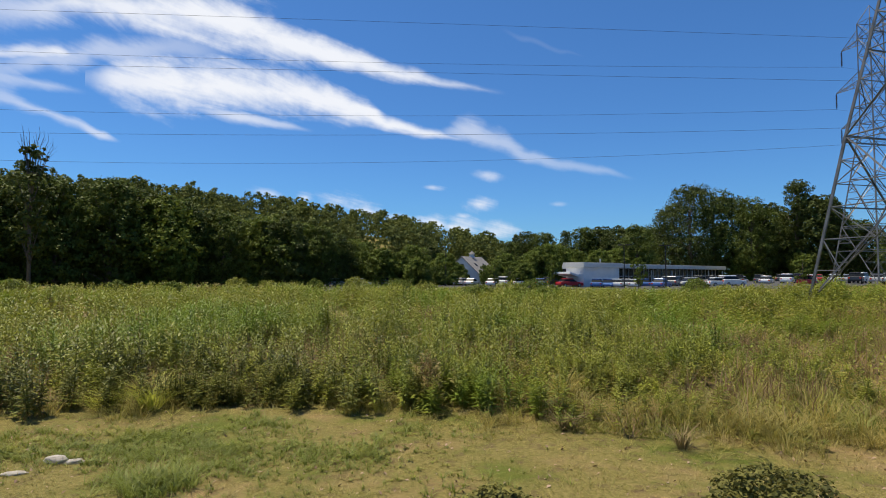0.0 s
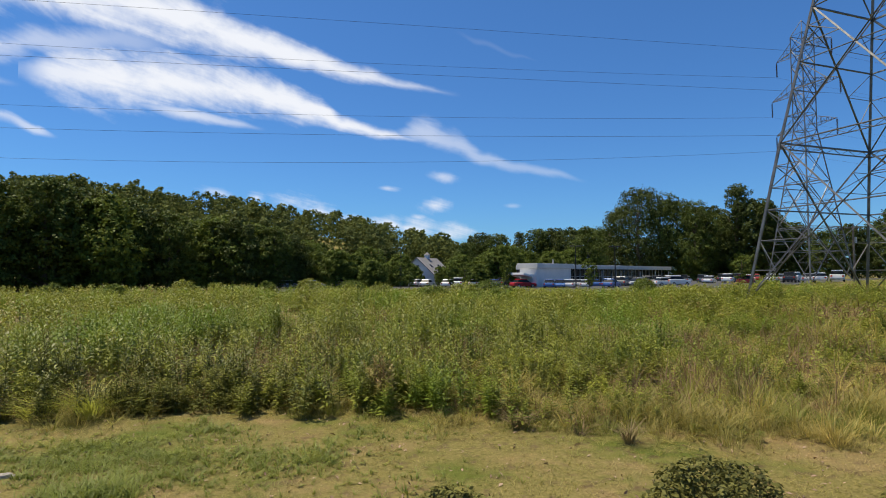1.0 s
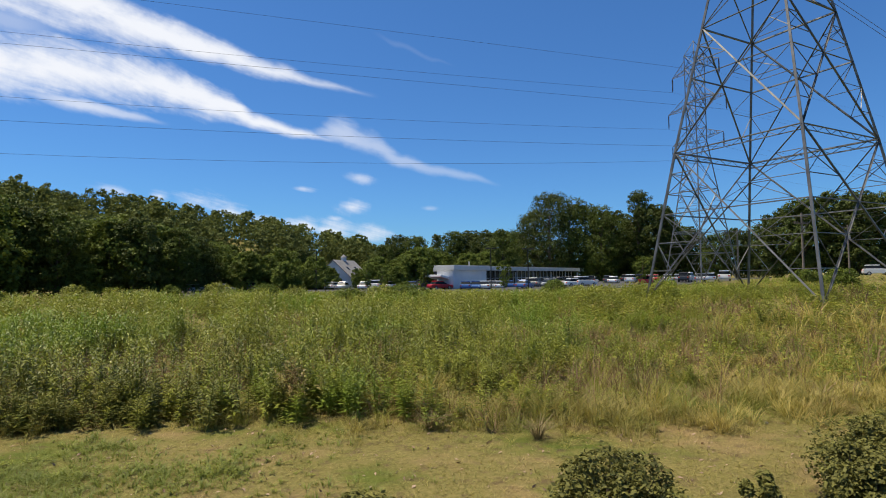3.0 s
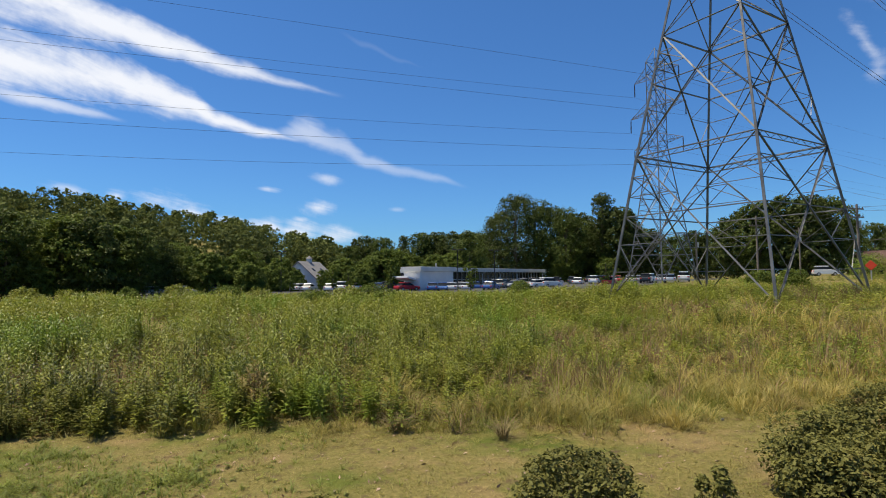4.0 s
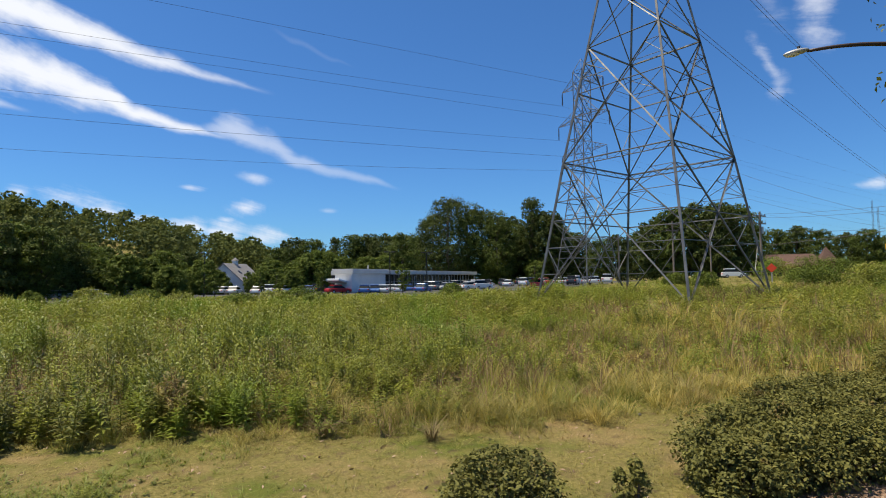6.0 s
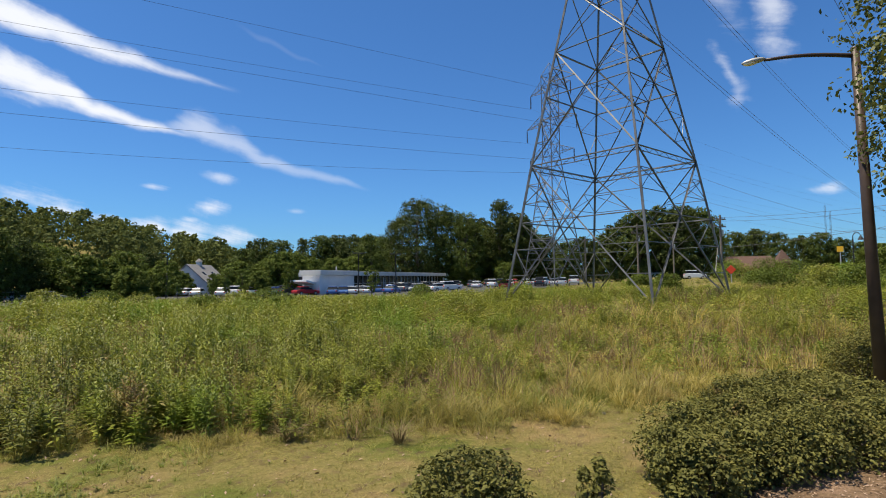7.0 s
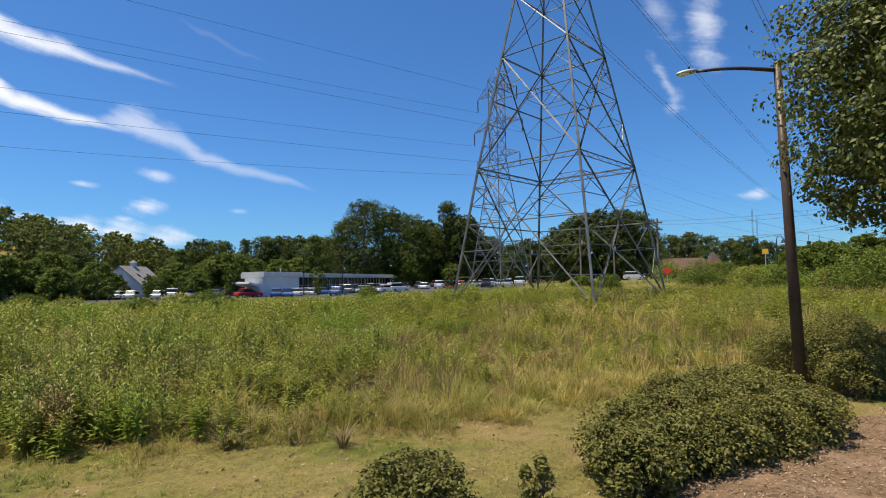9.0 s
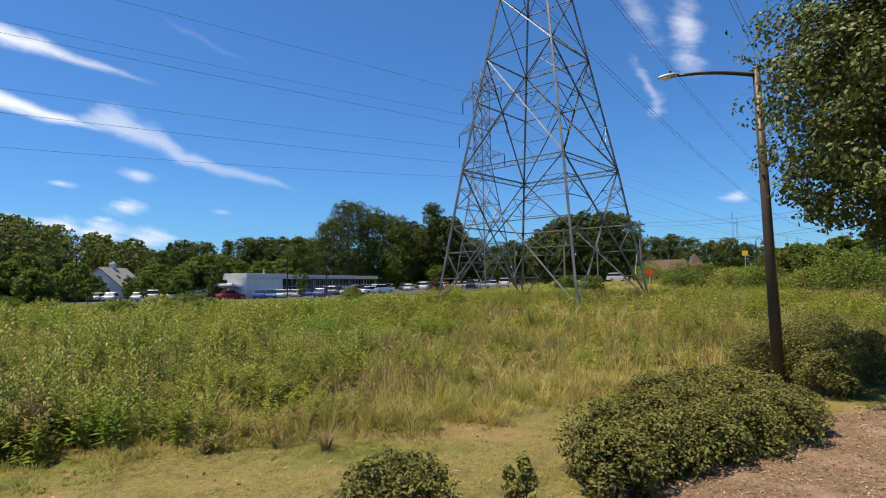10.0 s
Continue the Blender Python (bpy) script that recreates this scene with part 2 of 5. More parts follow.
M_GLASS = material("shop_glass", (0.012, 0.014, 0.016), (0.025, 0.028, 0.03), 1.0, 0.2, 0.0, spec=0.15)
M_FRAME = material("aluminium_frame", (0.40, 0.40, 0.40), (0.5, 0.5, 0.5), 2.0, 0.45, 0.5)
M_ROOFG = material("grey_shingle", (0.17, 0.165, 0.16), (0.26, 0.25, 0.24), 2.0, 0.9, bump=0.4, bump_scale=8)
M_ROOFB = material("brown_shingle", (0.085, 0.05, 0.038), (0.14, 0.085, 0.062), 2.0, 0.9, bump=0.4, bump_scale=8)
M_BRICK = material("red_brick_wall", (0.18, 0.085, 0.06), (0.25, 0.125, 0.09), 4.0, 0.9)
M_WOODPOLE = material("weathered_pole_wood", (0.15, 0.12, 0.095), (0.25, 0.21, 0.17), 5.0, 0.9, bump=0.4, bump_scale=15)
M_RUBBER = material("tyre_rubber", (0.02, 0.02, 0.02), (0.035, 0.035, 0.035), 8.0, 0.8)
M_BLACK = material("black_metal", (0.02, 0.02, 0.022), (0.035, 0.035, 0.035), 4.0, 0.5)
M_RED = material("red_sign_paint", (0.62, 0.05, 0.02), (0.70, 0.08, 0.03), 4.0, 0.5)
M_YELLOW = material("yellow_sign_paint", (0.72, 0.40, 0.02), (0.8, 0.46, 0.03), 4.0, 0.5)
M_ROCK = material("pale_rock", (0.24, 0.21, 0.17), (0.46, 0.42, 0.36), 9.0, 0.9, bump=0.6, bump_scale=25)
M_CURB = material("pale_concrete", (0.45, 0.44, 0.41), (0.55, 0.54, 0.5), 1.0, 0.9)


# ---- mesh tools ----
def smooth(a, b, x):
    t = np.clip((np.asarray(x, float) - a) / (b - a), 0, 1)
    return t * t * (3 - 2 * t)


def polar(az, r, z=0.0):
    return Vector((r * math.sin(radians(az)), r * math.cos(radians(az)), z))


def mesh_np(name, verts, faces, mat):
    """A mesh from an n x 3 array and an m x k array of faces."""
    verts, faces = np.asarray(verts, np.float32), np.asarray(faces, np.int32)
    me = bpy.data.meshes.new(name)
    k = faces.shape[1]
    me.vertices.add(len(verts))
    me.vertices.foreach_set("co", verts.ravel())
    me.loops.add(faces.size)
    me.loops.foreach_set("vertex_index", faces.ravel())
    me.polygons.add(len(faces))
    me.polygons.foreach_set("loop_start", np.arange(0, faces.size, k, dtype=np.int32))
    me.polygons.foreach_set("loop_total", np.full(len(faces), k, np.int32))
    me.update(calc_edges=True)
    me.validate()
    me.materials.append(mat)
    return me


def part(name, bm, mat, parent=None, label="", shade=False):
    me = bpy.data.meshes.new(name)
    bm.to_mesh(me)
    bm.free()
    me.materials.append(mat)
    if shade:
        me.polygons.foreach_set("use_smooth", np.ones(len(me.polygons), bool))
    ob = new(name, me)
    ob.parent = parent
    return tagged(ob, label)


def box(bm, size, m=Matrix(), bevel=0.0):
    r = bmesh.ops.create_cube(bm, size=1, matrix=m @ Matrix.Diagonal((*size, 1)))
    if bevel:
        edges = list({e for v in r["verts"] for e in v.link_edges})
        bmesh.ops.bevel(bm, geom=edges, offset=bevel, segments=1, affect="EDGES")
    return bm


def tube(bm, points, radii, sides=8, caps=True):
    """A tapered tube through points."""
    rings = []
    n = len(points)
    pts = [Vector(p) for p in points]
    for i, p in enumerate(pts):
        d = (pts[min(i + 1, n - 1)] - pts[max(i - 1, 0)]).normalized()
        side = d.cross(Vector((0, 0, 1)) if abs(d.z) < 0.95 else Vector((1, 0, 0))).normalized()
        up = side.cross(d)
        rings.append([bm.verts.new(p + (side * math.cos(a) + up * math.sin(a)) * radii[i]) for a in [2 * math.pi * k / sides for k in range(sides)]])
    for a, b in zip(rings, rings[1:]):
        for k in range(sides):
            bm.faces.new((a[k], a[(k + 1) % sides], b[(k + 1) % sides], b[k]))
    if caps:
        bm.faces.new(list(reversed(rings[0])))
        bm.faces.new(rings[-1])
    return bm


def bar(bm, a, b, w):
    """A steel angle: an L-shaped bar of flange w from a to b."""
    a, b = Vector(a), Vector(b)
    d = (b - a).normalized()
    s = d.cross(Vector((0.3, 0.2, 1)) if abs(d.z) < 0.8 else Vector((1, 0.3, 0))).normalized()
    u = s.cross(d)
    t = max(0.012, w * 0.12)
    prof = [(0, 0), (w, 0), (w, t), (t, t), (t, w), (0, w)]
    r1 = [bm.verts.new(a + s * (p - w / 3) + u * (q - w / 3)) for p, q in prof]
    r2 = [bm.verts.new(b + s * (p - w / 3) + u * (q - w / 3)) for p, q in prof]
    for k in range(6):
        bm.faces.new((r1[k], r1[(k + 1) % 6], r2[(k + 1) % 6], r2[k]))
    bm.faces.new(list(reversed(r1)))
    bm.faces.new(r2)


def empty(name, m, label, category, group="", kind=""):
    ob = new(name)
    ob.empty_display_size = 0.2
    ob.matrix_basis = m
    return tagged(ob, label, category, group, kind)


def scatter(protos, pick, pos, scale, yaw, tall=None):
    """Many copies of all-quad protos (verts, faces) joined into one pair of arrays."""
    vs, fs, base = [], [], 0
    tall = scale if tall is None else tall
    for i, (pv, pf) in enumerate(protos):
        k = np.where(pick == i)[0]
        if not len(k):
            continue
        c, s = np.cos(yaw[k])[:, None], np.sin(yaw[k])[:, None]
        x, y, z = pv[:, 0][None], pv[:, 1][None], pv[:, 2][None]
        sc = scale[k][:, None]
        v = np.stack([(x * c - y * s) * sc, (x * s + y * c) * sc, np.repeat(z, len(k), 0) * tall[k][:, None]], -1) + pos[k][:, None, :]
        f = pf[None] + (np.arange(len(k)) * len(pv))[:, None, None] + base
        vs.append(v.reshape(-1, 3))
        fs.append(f.reshape(-1, pf.shape[1]))
        base += v.shape[0] * v.shape[1]
    return np.concatenate(vs), np.concatenate(fs)


# ---- ground ----
def ground_z(x, y):
    """Height of the ground: lawn, field, the rise by the road and the wooded hill."""
    x, y = np.asarray(x, float), np.asarray(y, float)
    r, az = np.hypot(x, y), np.degrees(np.arctan2(x, y))
    hill = np.interp(az, [-120, -80, -42, -26, -14, -3, 2, 6, 16], [0, 22, 37, 36.5, 30, 20.5, 12.5, 8.5, 0]) * smooth(140, 330, r) * (1 - 0.6 * smooth(500, 1400, r))
    right = 1 - smooth(100, 140, az)
    rise = right * (1.0 * smooth(18, 44, az) * smooth(13, 30, r) + 0.9 * smooth(36, 56, az) * smooth(40, 85, r))
    lumps = 0.07 * np.sin(x * 0.31 + 1) * np.cos(y * 0.27) * smooth(9, 22, r)
    return hill + rise + lumps


def make_ground():
    radii = np.concatenate([np.linspace(0.0, 14, 29)[1:], np.geomspace(14.6, 60, 30), np.geomspace(64, 480, 50), np.geomspace(520, 4200, 16)])
    n = 240
    a = np.linspace(0, 2 * math.pi, n, endpoint=False)
    rr, aa = np.meshgrid(radii, a, indexing="ij")
    x, y = rr * np.sin(aa), rr * np.cos(aa)
    z = ground_z(x, y)
    v = np.concatenate([[[0, 0, float(ground_z(0, 0))]], np.stack([x, y, z], -1).reshape(-1, 3)])
    i = np.arange(len(radii) - 1)[:, None] * n + np.arange(n)[None] + 1
    j = np.arange(len(radii) - 1)[:, None] * n + (np.arange(n)[None] + 1) % n + 1
    quads = np.stack([i, i + n, j + n, j], -1).reshape(-1, 4)
    k = np.arange(n)
    cap = np.stack([np.zeros(n, int), k + 1, (k + 1) % n + 1, (k + 1) % n + 1], -1)
    me = bpy.data.meshes.new("ground")
    me.from_pydata(v.tolist(), [], quads[:, ::-1].tolist() + [[0, int(b), int(c)] for _, c, b, _ in cap])
    me.materials.append(M_GROUND)
    me.polygons.foreach_set("use_smooth", np.ones(len(me.polygons), bool))
    tagged(new("ground", me), "dry mown lawn running into a rough field", "ground", kind="structure")


make_ground()
rng = np.random.default_rng(7)


def gz(x, y):
    return float(ground_z(x, y))


# ---- trees ----
def leaf_quads(centres, normals, sizes, rnd, narrow=0.62):
    """Leaf-like quads, pointed at both ends, one each at centres."""
    n = len(centres)
    nrm = normals + rnd.normal(0, 0.55, (n, 3))
    nrm /= np.linalg.norm(nrm, axis=1, keepdims=True) + 1e-9
    t = np.cross(nrm, rnd.normal(0, 1, (n, 3)))
    t /= np.linalg.norm(t, axis=1, keepdims=True) + 1e-9
    b = np.cross(nrm, t)
    s = sizes[:, None]
    v = np.stack([centres - t * s, centres + b * s * narrow + nrm * s * 0.12, centres + t * s - nrm * s * 0.25, centres - b * s * narrow + nrm * s * 0.12], 1)
    return v.reshape(-1, 3), np.arange(4 * n).reshape(n, 4)


def lobes(rnd, n, radius, low, high, shape):
    """Centres and radii of the foliage masses of a crown; shape gives the half width at a height from 0 to 1."""
    h = np.linspace(0.04, 0.97, n) + rnd.uniform(-0.05, 0.05, n)
    h = h.clip(0.02, 0.98)
    a = np.arange(n) * 2.4 + rnd.uniform(-0.6, 0.6, n)
    w = np.array([shape(k) for k in h]) * radius
    d = w * np.sqrt(rnd.uniform(0.15, 0.75, n))
    c = np.stack([np.cos(a) * d, np.sin(a) * d, low + (high - low) * h], -1)
    return c, (0.30 + 0.18 * rnd.random(n)) * radius * (0.55 + 0.45 * w / radius)


def crown_arrays(seed, n_lobes, per_lobe, leaf, radius, low, high, shape, flat=0.75, stray=0.12):
    rnd = np.random.default_rng(seed)
    c, rad = lobes(rnd, n_lobes, radius, low, high, shape)
    # sprays of leaves with gaps between them
    sprays = 16
    hub = rnd.normal(0, 1, (n_lobes, sprays, 3))
    hub[..., 2] += 0.3
    hub /= np.linalg.norm(hub, axis=-1, keepdims=True)
    pick = rnd.integers(0, sprays, (n_lobes, per_lobe))
    d = hub[np.arange(n_lobes)[:, None], pick] + rnd.normal(0, 0.2, (n_lobes, per_lobe, 3))
    d /= np.linalg.norm(d, axis=-1, keepdims=True)
    # twiggy clumps on each mass make an uneven outline
    bump = 1 + 0.22 * np.sin(d[..., 0] * 7 + c[:, None, 0] * 3) * np.sin(d[..., 1] * 6 + c[:, None, 2]) + rnd.normal(0, stray, d.shape[:2])
    p = c[:, None] + d * (rad[:, None] * bump)[..., None] * np.array([1, 1, flat])
    n = d * 0.9 + np.array([0, 0, 0.4])
    size = leaf * rnd.uniform(0.6, 1.35, n_lobes * per_lobe)
    return leaf_quads(p.reshape(-1, 3), n.reshape(-1, 3), size, rnd), c, rad


def round_shape(h):
    return math.sin(math.pi * min(1, (0.12 + 0.86 * h))) ** 0.6


def tall_shape(h):
    return 0.45 + 0.55 * math.sin(math.pi * (0.1 + 0.8 * h)) if h < 0.75 else 0.95 * (1 - h) / 0.25 * 0.75 + 0.25


def pine_shape(h):
    return 0.35 + 0.65 * (1 - h) ** 0.7 if h > 0.3 else 0.6


def make_tree(name, label, seed, height, radius, low, shape, mat, m, n_lobes=26, per_lobe=150, leaf=0.36, category="tree", group="", trunk_r=None, flat=0.75, stray=0.12):
    root = empty(name, m, label, category, group)
    (v, f), c, rad = crown_arrays(seed, n_lobes, per_lobe, leaf, radius, low, height - radius * 0.2, shape, flat, stray)
    crown = new("crown", mesh_np("crown", v, f, mat))
    crown.parent = root
    rnd = random.Random(seed)
    tr = trunk_r or height * 0.016
    bm = bmesh.new()
    pts = [(0, 0, -0.2), (rnd.uniform(-.1, .1), 0, height * 0.25), (rnd.uniform(-.3, .3), rnd.uniform(-.3, .3), height * 0.55), (0, 0, height * 0.85)]
    tube(bm, pts, [tr * 1.25, tr, tr * 0.7, tr * 0.2], 8)
    for k in range(0, len(c), 2):
        z0 = max(low * 0.7, c[k][2] - 0.25 * height)
        z0 = min(z0, height * 0.8)
        tube(bm, [(0, 0, z0), Vector((c[k][0] * 0.5, c[k][1] * 0.5, (z0 + c[k][2]) / 2 + 0.1)), Vector(c[k])], [tr * 0.4, tr * 0.25, tr * 0.08], 5)
    part("trunk", bm, M_BARK, root, shade=True)
    return root


BROAD = [make_tree("broadleaf_tree", "dense dark green broadleaf tree at the field's edge", 10 + i, h, r, low, shp, M_TREES[k],
                   pose(*polar(az, d), 0, 0, 0), 46, 330, 0.19 * max(1.0, r / 6.0), group="trees round the field")
         for i, (h, r, low, shp, k, az, d) in enumerate([(15, 4.6, 1.0, round_shape, 0, -39.5, 92), (13, 4.4, 0.6, tall_shape, 1, -33.0, 96), (12, 4.8, 0.4, round_shape, 2, -20.0, 104),
                                                         (28.5, 8.0, 2.0, tall_shape, 1, 24.2, 168), (23, 6.8, 1.0, round_shape, 0, 29.3, 170), (9, 3.6, 0.2, round_shape, 2, 10.5, 120)])]
HEIGHTS = [15, 13, 12, 28.5, 23, 9]
PINE = make_tree("pine_tree", "tall pine with an open layered dark green crown", 31, 28, 5.2, 6.5, pine_shape, M_TREES[1], pose(*polar(32.9, 174)), 44, 330, 0.20, group="trees round the field")
for ob in BROAD + [PINE]:
    ob.matrix_basis.translation.z = gz(*ob.matrix_basis.translation.xy)
    ob.location.z = gz(ob.location.x, ob.location.y)
# variant, azimuth, distance, height
TREES = [
    (5, 1.6, 112, 4.4), (5, 4.9, 111, 4.2), (5, -2.6, 100, 5.4), (5, 8.2, 104, 4.6),
    (1, -44, 88, 15.5), (0, -41.5, 98, 16.5), (1, -37.6, 94, 16), (0, -35.2, 90, 15.8), (0, -31.2, 92, 16.5), (1, -29.2, 97, 16), (2, -27.2, 95, 14.5), (0, -25.4, 99, 15),
    (1, -23.6, 100, 13.5), (0, -21.8, 98, 13), (2, -17.9, 102, 13), (1, -16.1, 100, 12.5), (2, -14.2, 105, 12), (0, -12.4, 103, 11.5), (1, -10.8, 108, 10.5), (2, -9.2, 112, 9.5),
    (0, -7.6, 118, 9.5), (5, -6.3, 108, 7.5), (5, -4.6, 110, 7.0), (2, -3.1, 118, 8.8), (1, -1.4, 122, 9.2), (5, 0.1, 112, 6.8), (5, 6.4, 118, 7.0), (0, 7.0, 150, 11.5),
    (1, 8.6, 165, 15), (5, 9.3, 126, 8.0), (0, 10.4, 160, 14.5), (2, 11.9, 130, 9.2), (5, 13.4, 135, 8.2), (0, 14.4, 168, 16.5), (1, 16.0, 172, 17), (1, 17.6, 165, 16.5),
    (5, 15.6, 140, 8.5), (5, 17.4, 146, 9.0), (0, 19.4, 150, 15.5), (2, 20.6, 148, 14), (3, 22.6, 132, 18.5), (4, 26.2, 131, 20.5), (3, 27.8, 134, 20), (1, 30.6, 136, 17.5),
    (4, 31.6, 138, 15), (1, 34.4, 133, 18), (0, 35.8, 136, 14.5), (1, 37.4, 140, 13), (5, 28.8, 128, 7), (5, 33.2, 130, 6.5), (0, 39.5, 160, 12), (1, 41.2, 165, 13.5), (0, 43.0, 168, 14),
    (1, 44.8, 140, 15.2), (0, 46.5, 138, 16.8), (1, 48.3, 140, 17.8), (1, 50.2, 138, 17.3), (0, 51.9, 142, 17), (4, 53.0, 150, 12.5), (0, 54.8, 215, 16), (1, 56.4, 220, 17), (0, 58.2, 215, 15),
    (1, 60.0, 190, 12), (0, 61.3, 185, 12.5), (1, 62.6, 190, 11), (0, 64.2, 185, 9.5), (5, 66.5, 70, 4.2), (5, 68.0, 62, 4.0), (5, 70.0, 58, 4.4), (2, 72.0, 60, 5.0), (5, 65.0, 78, 4.0),
]
for i, (k, az, d, h) in enumerate(TREES):
    if 20 < az < 40 and d < 150:
        d, h = d * 1.32, (h - EYE_Z) * 1.32 + EYE_Z
    p = polar(az, d)
    t = copy_thing(BROAD[k], Matrix())
    s = h / HEIGHTS[k]
    w = s * (1.15 if k in (2, 5) else 1.0)
    t.matrix_basis = Matrix.LocRotScale((p.x, p.y, gz(p.x, p.y)), Euler((0, 0, i * 1.7)), (w, w, s))
for az, d, h in ((12.6, 185, 17), (18.4, 178, 17), (35.2, 172, 22)):
    p = polar(az, d)
    t = copy_thing(PINE, Matrix())
    t.matrix_basis = Matrix.LocRotScale((p.x, p.y, gz(p.x, p.y)), Euler((0, 0, az)), (h / 28,) * 3)


def far_woods():
    """The wood that covers the hill and closes the distance, crown by crown, joined."""
    rnd = np.random.default_rng(5)
    protos = []
    for k in range(5):
        (v, f), _, _ = crown_arrays(60 + k, 13, 34, 0.54, 4.2, 1.5, 12.5, round_shape if k % 2 else tall_shape)
        protos.append((v, f))
    az, r = rnd.uniform(-44, 14, 440), np.sqrt(rnd.uniform(200 ** 2, 340 ** 2, 440))
    az2, r2 = rnd.uniform(4, 76, 120), np.sqrt(rnd.uniform(225 ** 2, 290 ** 2, 120))
    az3, r3 = rnd.uniform(-46, -24, 26), rnd.uniform(108, 165, 26)
    az, r = np.concatenate([az, az2, az3]), np.concatenate([r, r2, r3])
    x, y = r * np.sin(np.radians(az)), r * np.cos(np.radians(az))
    pos = np.stack([x, y, ground_z(x, y) - 0.5], -1)
    s = rnd.uniform(0.75, 1.25, len(az)) * np.where(az > 40, 0.62, np.where(az > 5, 0.85, 1))
    v, f = scatter(protos, rnd.integers(0, 5, len(az)), pos, s, rnd.uniform(0, 6.28, len(az)))
    tagged(new("far_woods", mesh_np("far_woods", v, f, M_HILL)), "dense green summer woods covering the distant hill", "woods", kind="stuff")


far_woods()


# ---- field of weeds ----
def weed_proto(seed, leaves, leaf, width=0.24, stem=True):
    """One tall leafy stem, 1 m high: narrow leaves in rising whorls, densest at the top."""
    rnd = random.Random(seed)
    v, f = [], []
    lean = (rnd.uniform(-0.14, 0.14), rnd.uniform(-0.14, 0.14))
    if stem:
        for a in (0, math.pi / 2):
            dx, dy = math.cos(a) * 0.006, math.sin(a) * 0.006
            k = len(v)
            v += [(-dx, -dy, 0), (dx, dy, 0), (lean[0] + dx * .5, lean[1] + dy * .5, 0.97), (lean[0] - dx * .5, lean[1] - dy * .5, 0.97)]
            f.append((k, k + 1, k + 2, k + 3))
    for i in range(leaves):
        h = 0.1 + 0.9 * ((i + rnd.random()) / leaves) ** 0.8
        a = i * 2.4 + rnd.uniform(-0.5, 0.5)
        ln = leaf * (1.2 - 0.6 * h) * rnd.uniform(0.7, 1.3)
        up = 0.25 + 1.1 * h ** 2 + rnd.uniform(-0.35, 0.35)
        d = Vector((math.cos(a), math.sin(a), up)).normalized()
        s = Vector((-math.sin(a), math.cos(a), rnd.uniform(-0.5, 0.5))).normalized()
        b = Vector((lean[0] * h, lean[1] * h, h))
        mid, tip = b + d * ln * 0.45 + Vector((0, 0, ln * 0.05)), b + d * ln - Vector((0, 0, ln * 0.28))
        k = len(v)
        v += [tuple(b), tuple(mid + s * ln * width * 0.5), tuple(tip), tuple(mid - s * ln * width * 0.5)]
        f.append((k, k + 1, k + 2, k + 3))
    return np.array(v), np.array(f)


def grass_proto(seed, blades, spread, width, droop=0.45):
    """A tuft of curved blades, 1 m high."""
    rnd = random.Random(seed)
    v, f = [], []
    for i in range(blades):
        a, h = rnd.uniform(0, 6.28), rnd.uniform(0.55, 1.0)
        d = Vector((math.cos(a), math.sin(a), 0))
        s = Vector((-math.sin(a + rnd.uniform(-.8, .8)), math.cos(a), 0)).normalized() * width
        p0 = d * rnd.uniform(0, spread * 0.35)
        p1 = p0 + d * spread * rnd.uniform(0.1, 0.4) + Vector((0, 0, h * 0.6))
        p2 = p1 + d * spread * droop * rnd.uniform(0.5, 1.4) + Vector((0, 0, h * 0.4))
        k = len(v)
        v += [tuple(p0 - s), tuple(p0 + s), tuple(p1 + s * .75), tuple(p1 - s * .75), tuple(p2 + s * .15), tuple(p2 - s * .15)]
        f += [(k, k + 1, k + 2, k + 3), (k + 3, k + 2, k + 4, k + 5)]
    return np.array(v), np.array(f)


def edge_r(az):
    """Distance at which the tall growth begins, by azimuth."""
    a = np.asarray(az, float)
    return np.interp(a, [-60, -38, -30, -22, -10, 0, 12, 22, 30, 38, 46, 56, 66, 90], [13, 11.6, 11.2, 10.7, 9.7, 9.4, 9.0, 8.7, 8.6, 10.0, 11.6, 12.5, 15, 17]) + 0.35 * np.sin(a * 0.9) + 0.25 * np.sin(a * 2.3 + 1)


LATTICE = np.random.default_rng(3).random((64, 64))


def drift(x, y, size):
    """Smooth random field from 0 to 1 whose lumps are about that many metres wide."""
    u, w = np.asarray(x) / size + 200, np.asarray(y) / size + 200
    i, j = np.floor(u).astype(int), np.floor(w).astype(int)
    a, b = u - i, w - j
    a, b = a * a * (3 - 2 * a), b * b * (3 - 2 * b)
    g = lambda p, q: LATTICE[p % 64, q % 64]
    return (g(i, j) * (1 - a) + g(i + 1, j) * a) * (1 - b) + (g(i, j + 1) * (1 - a) + g(i + 1, j + 1) * a) * b


def grassiness(x, y):
    """0 where leafy weeds stand, 1 where dry grass does."""
    r, az = np.hypot(x, y), np.degrees(np.arctan2(x, y))
    g = smooth(19, 46, az) * (1 - 0.85 * smooth(14, 27, r)) * (1 - 0.6 * smooth(56, 70, az))
    return np.clip(g + 0.9 * smooth(0.58, 0.8, drift(x + 5, y, 6.0)) * smooth(2, 30, az) * smooth(11, 16, r) + 0.2 * (drift(x, y, 2.5) - 0.5), 0, 1)



def lay(rnd, n, r0, r1, az0=-48, az1=80):
    az, r = rnd.uniform(az0, az1, n), np.sqrt(rnd.uniform(r0 ** 2, r1 ** 2, n))
    return az, r, r * np.sin(np.radians(az)), r * np.cos(np.radians(az))


def patchy(x, y, f=0.5):
    return 0.65 * drift(x, y, 1.6 / f) + 0.35 * drift(x + 31, y + 17, 0.6 / f)


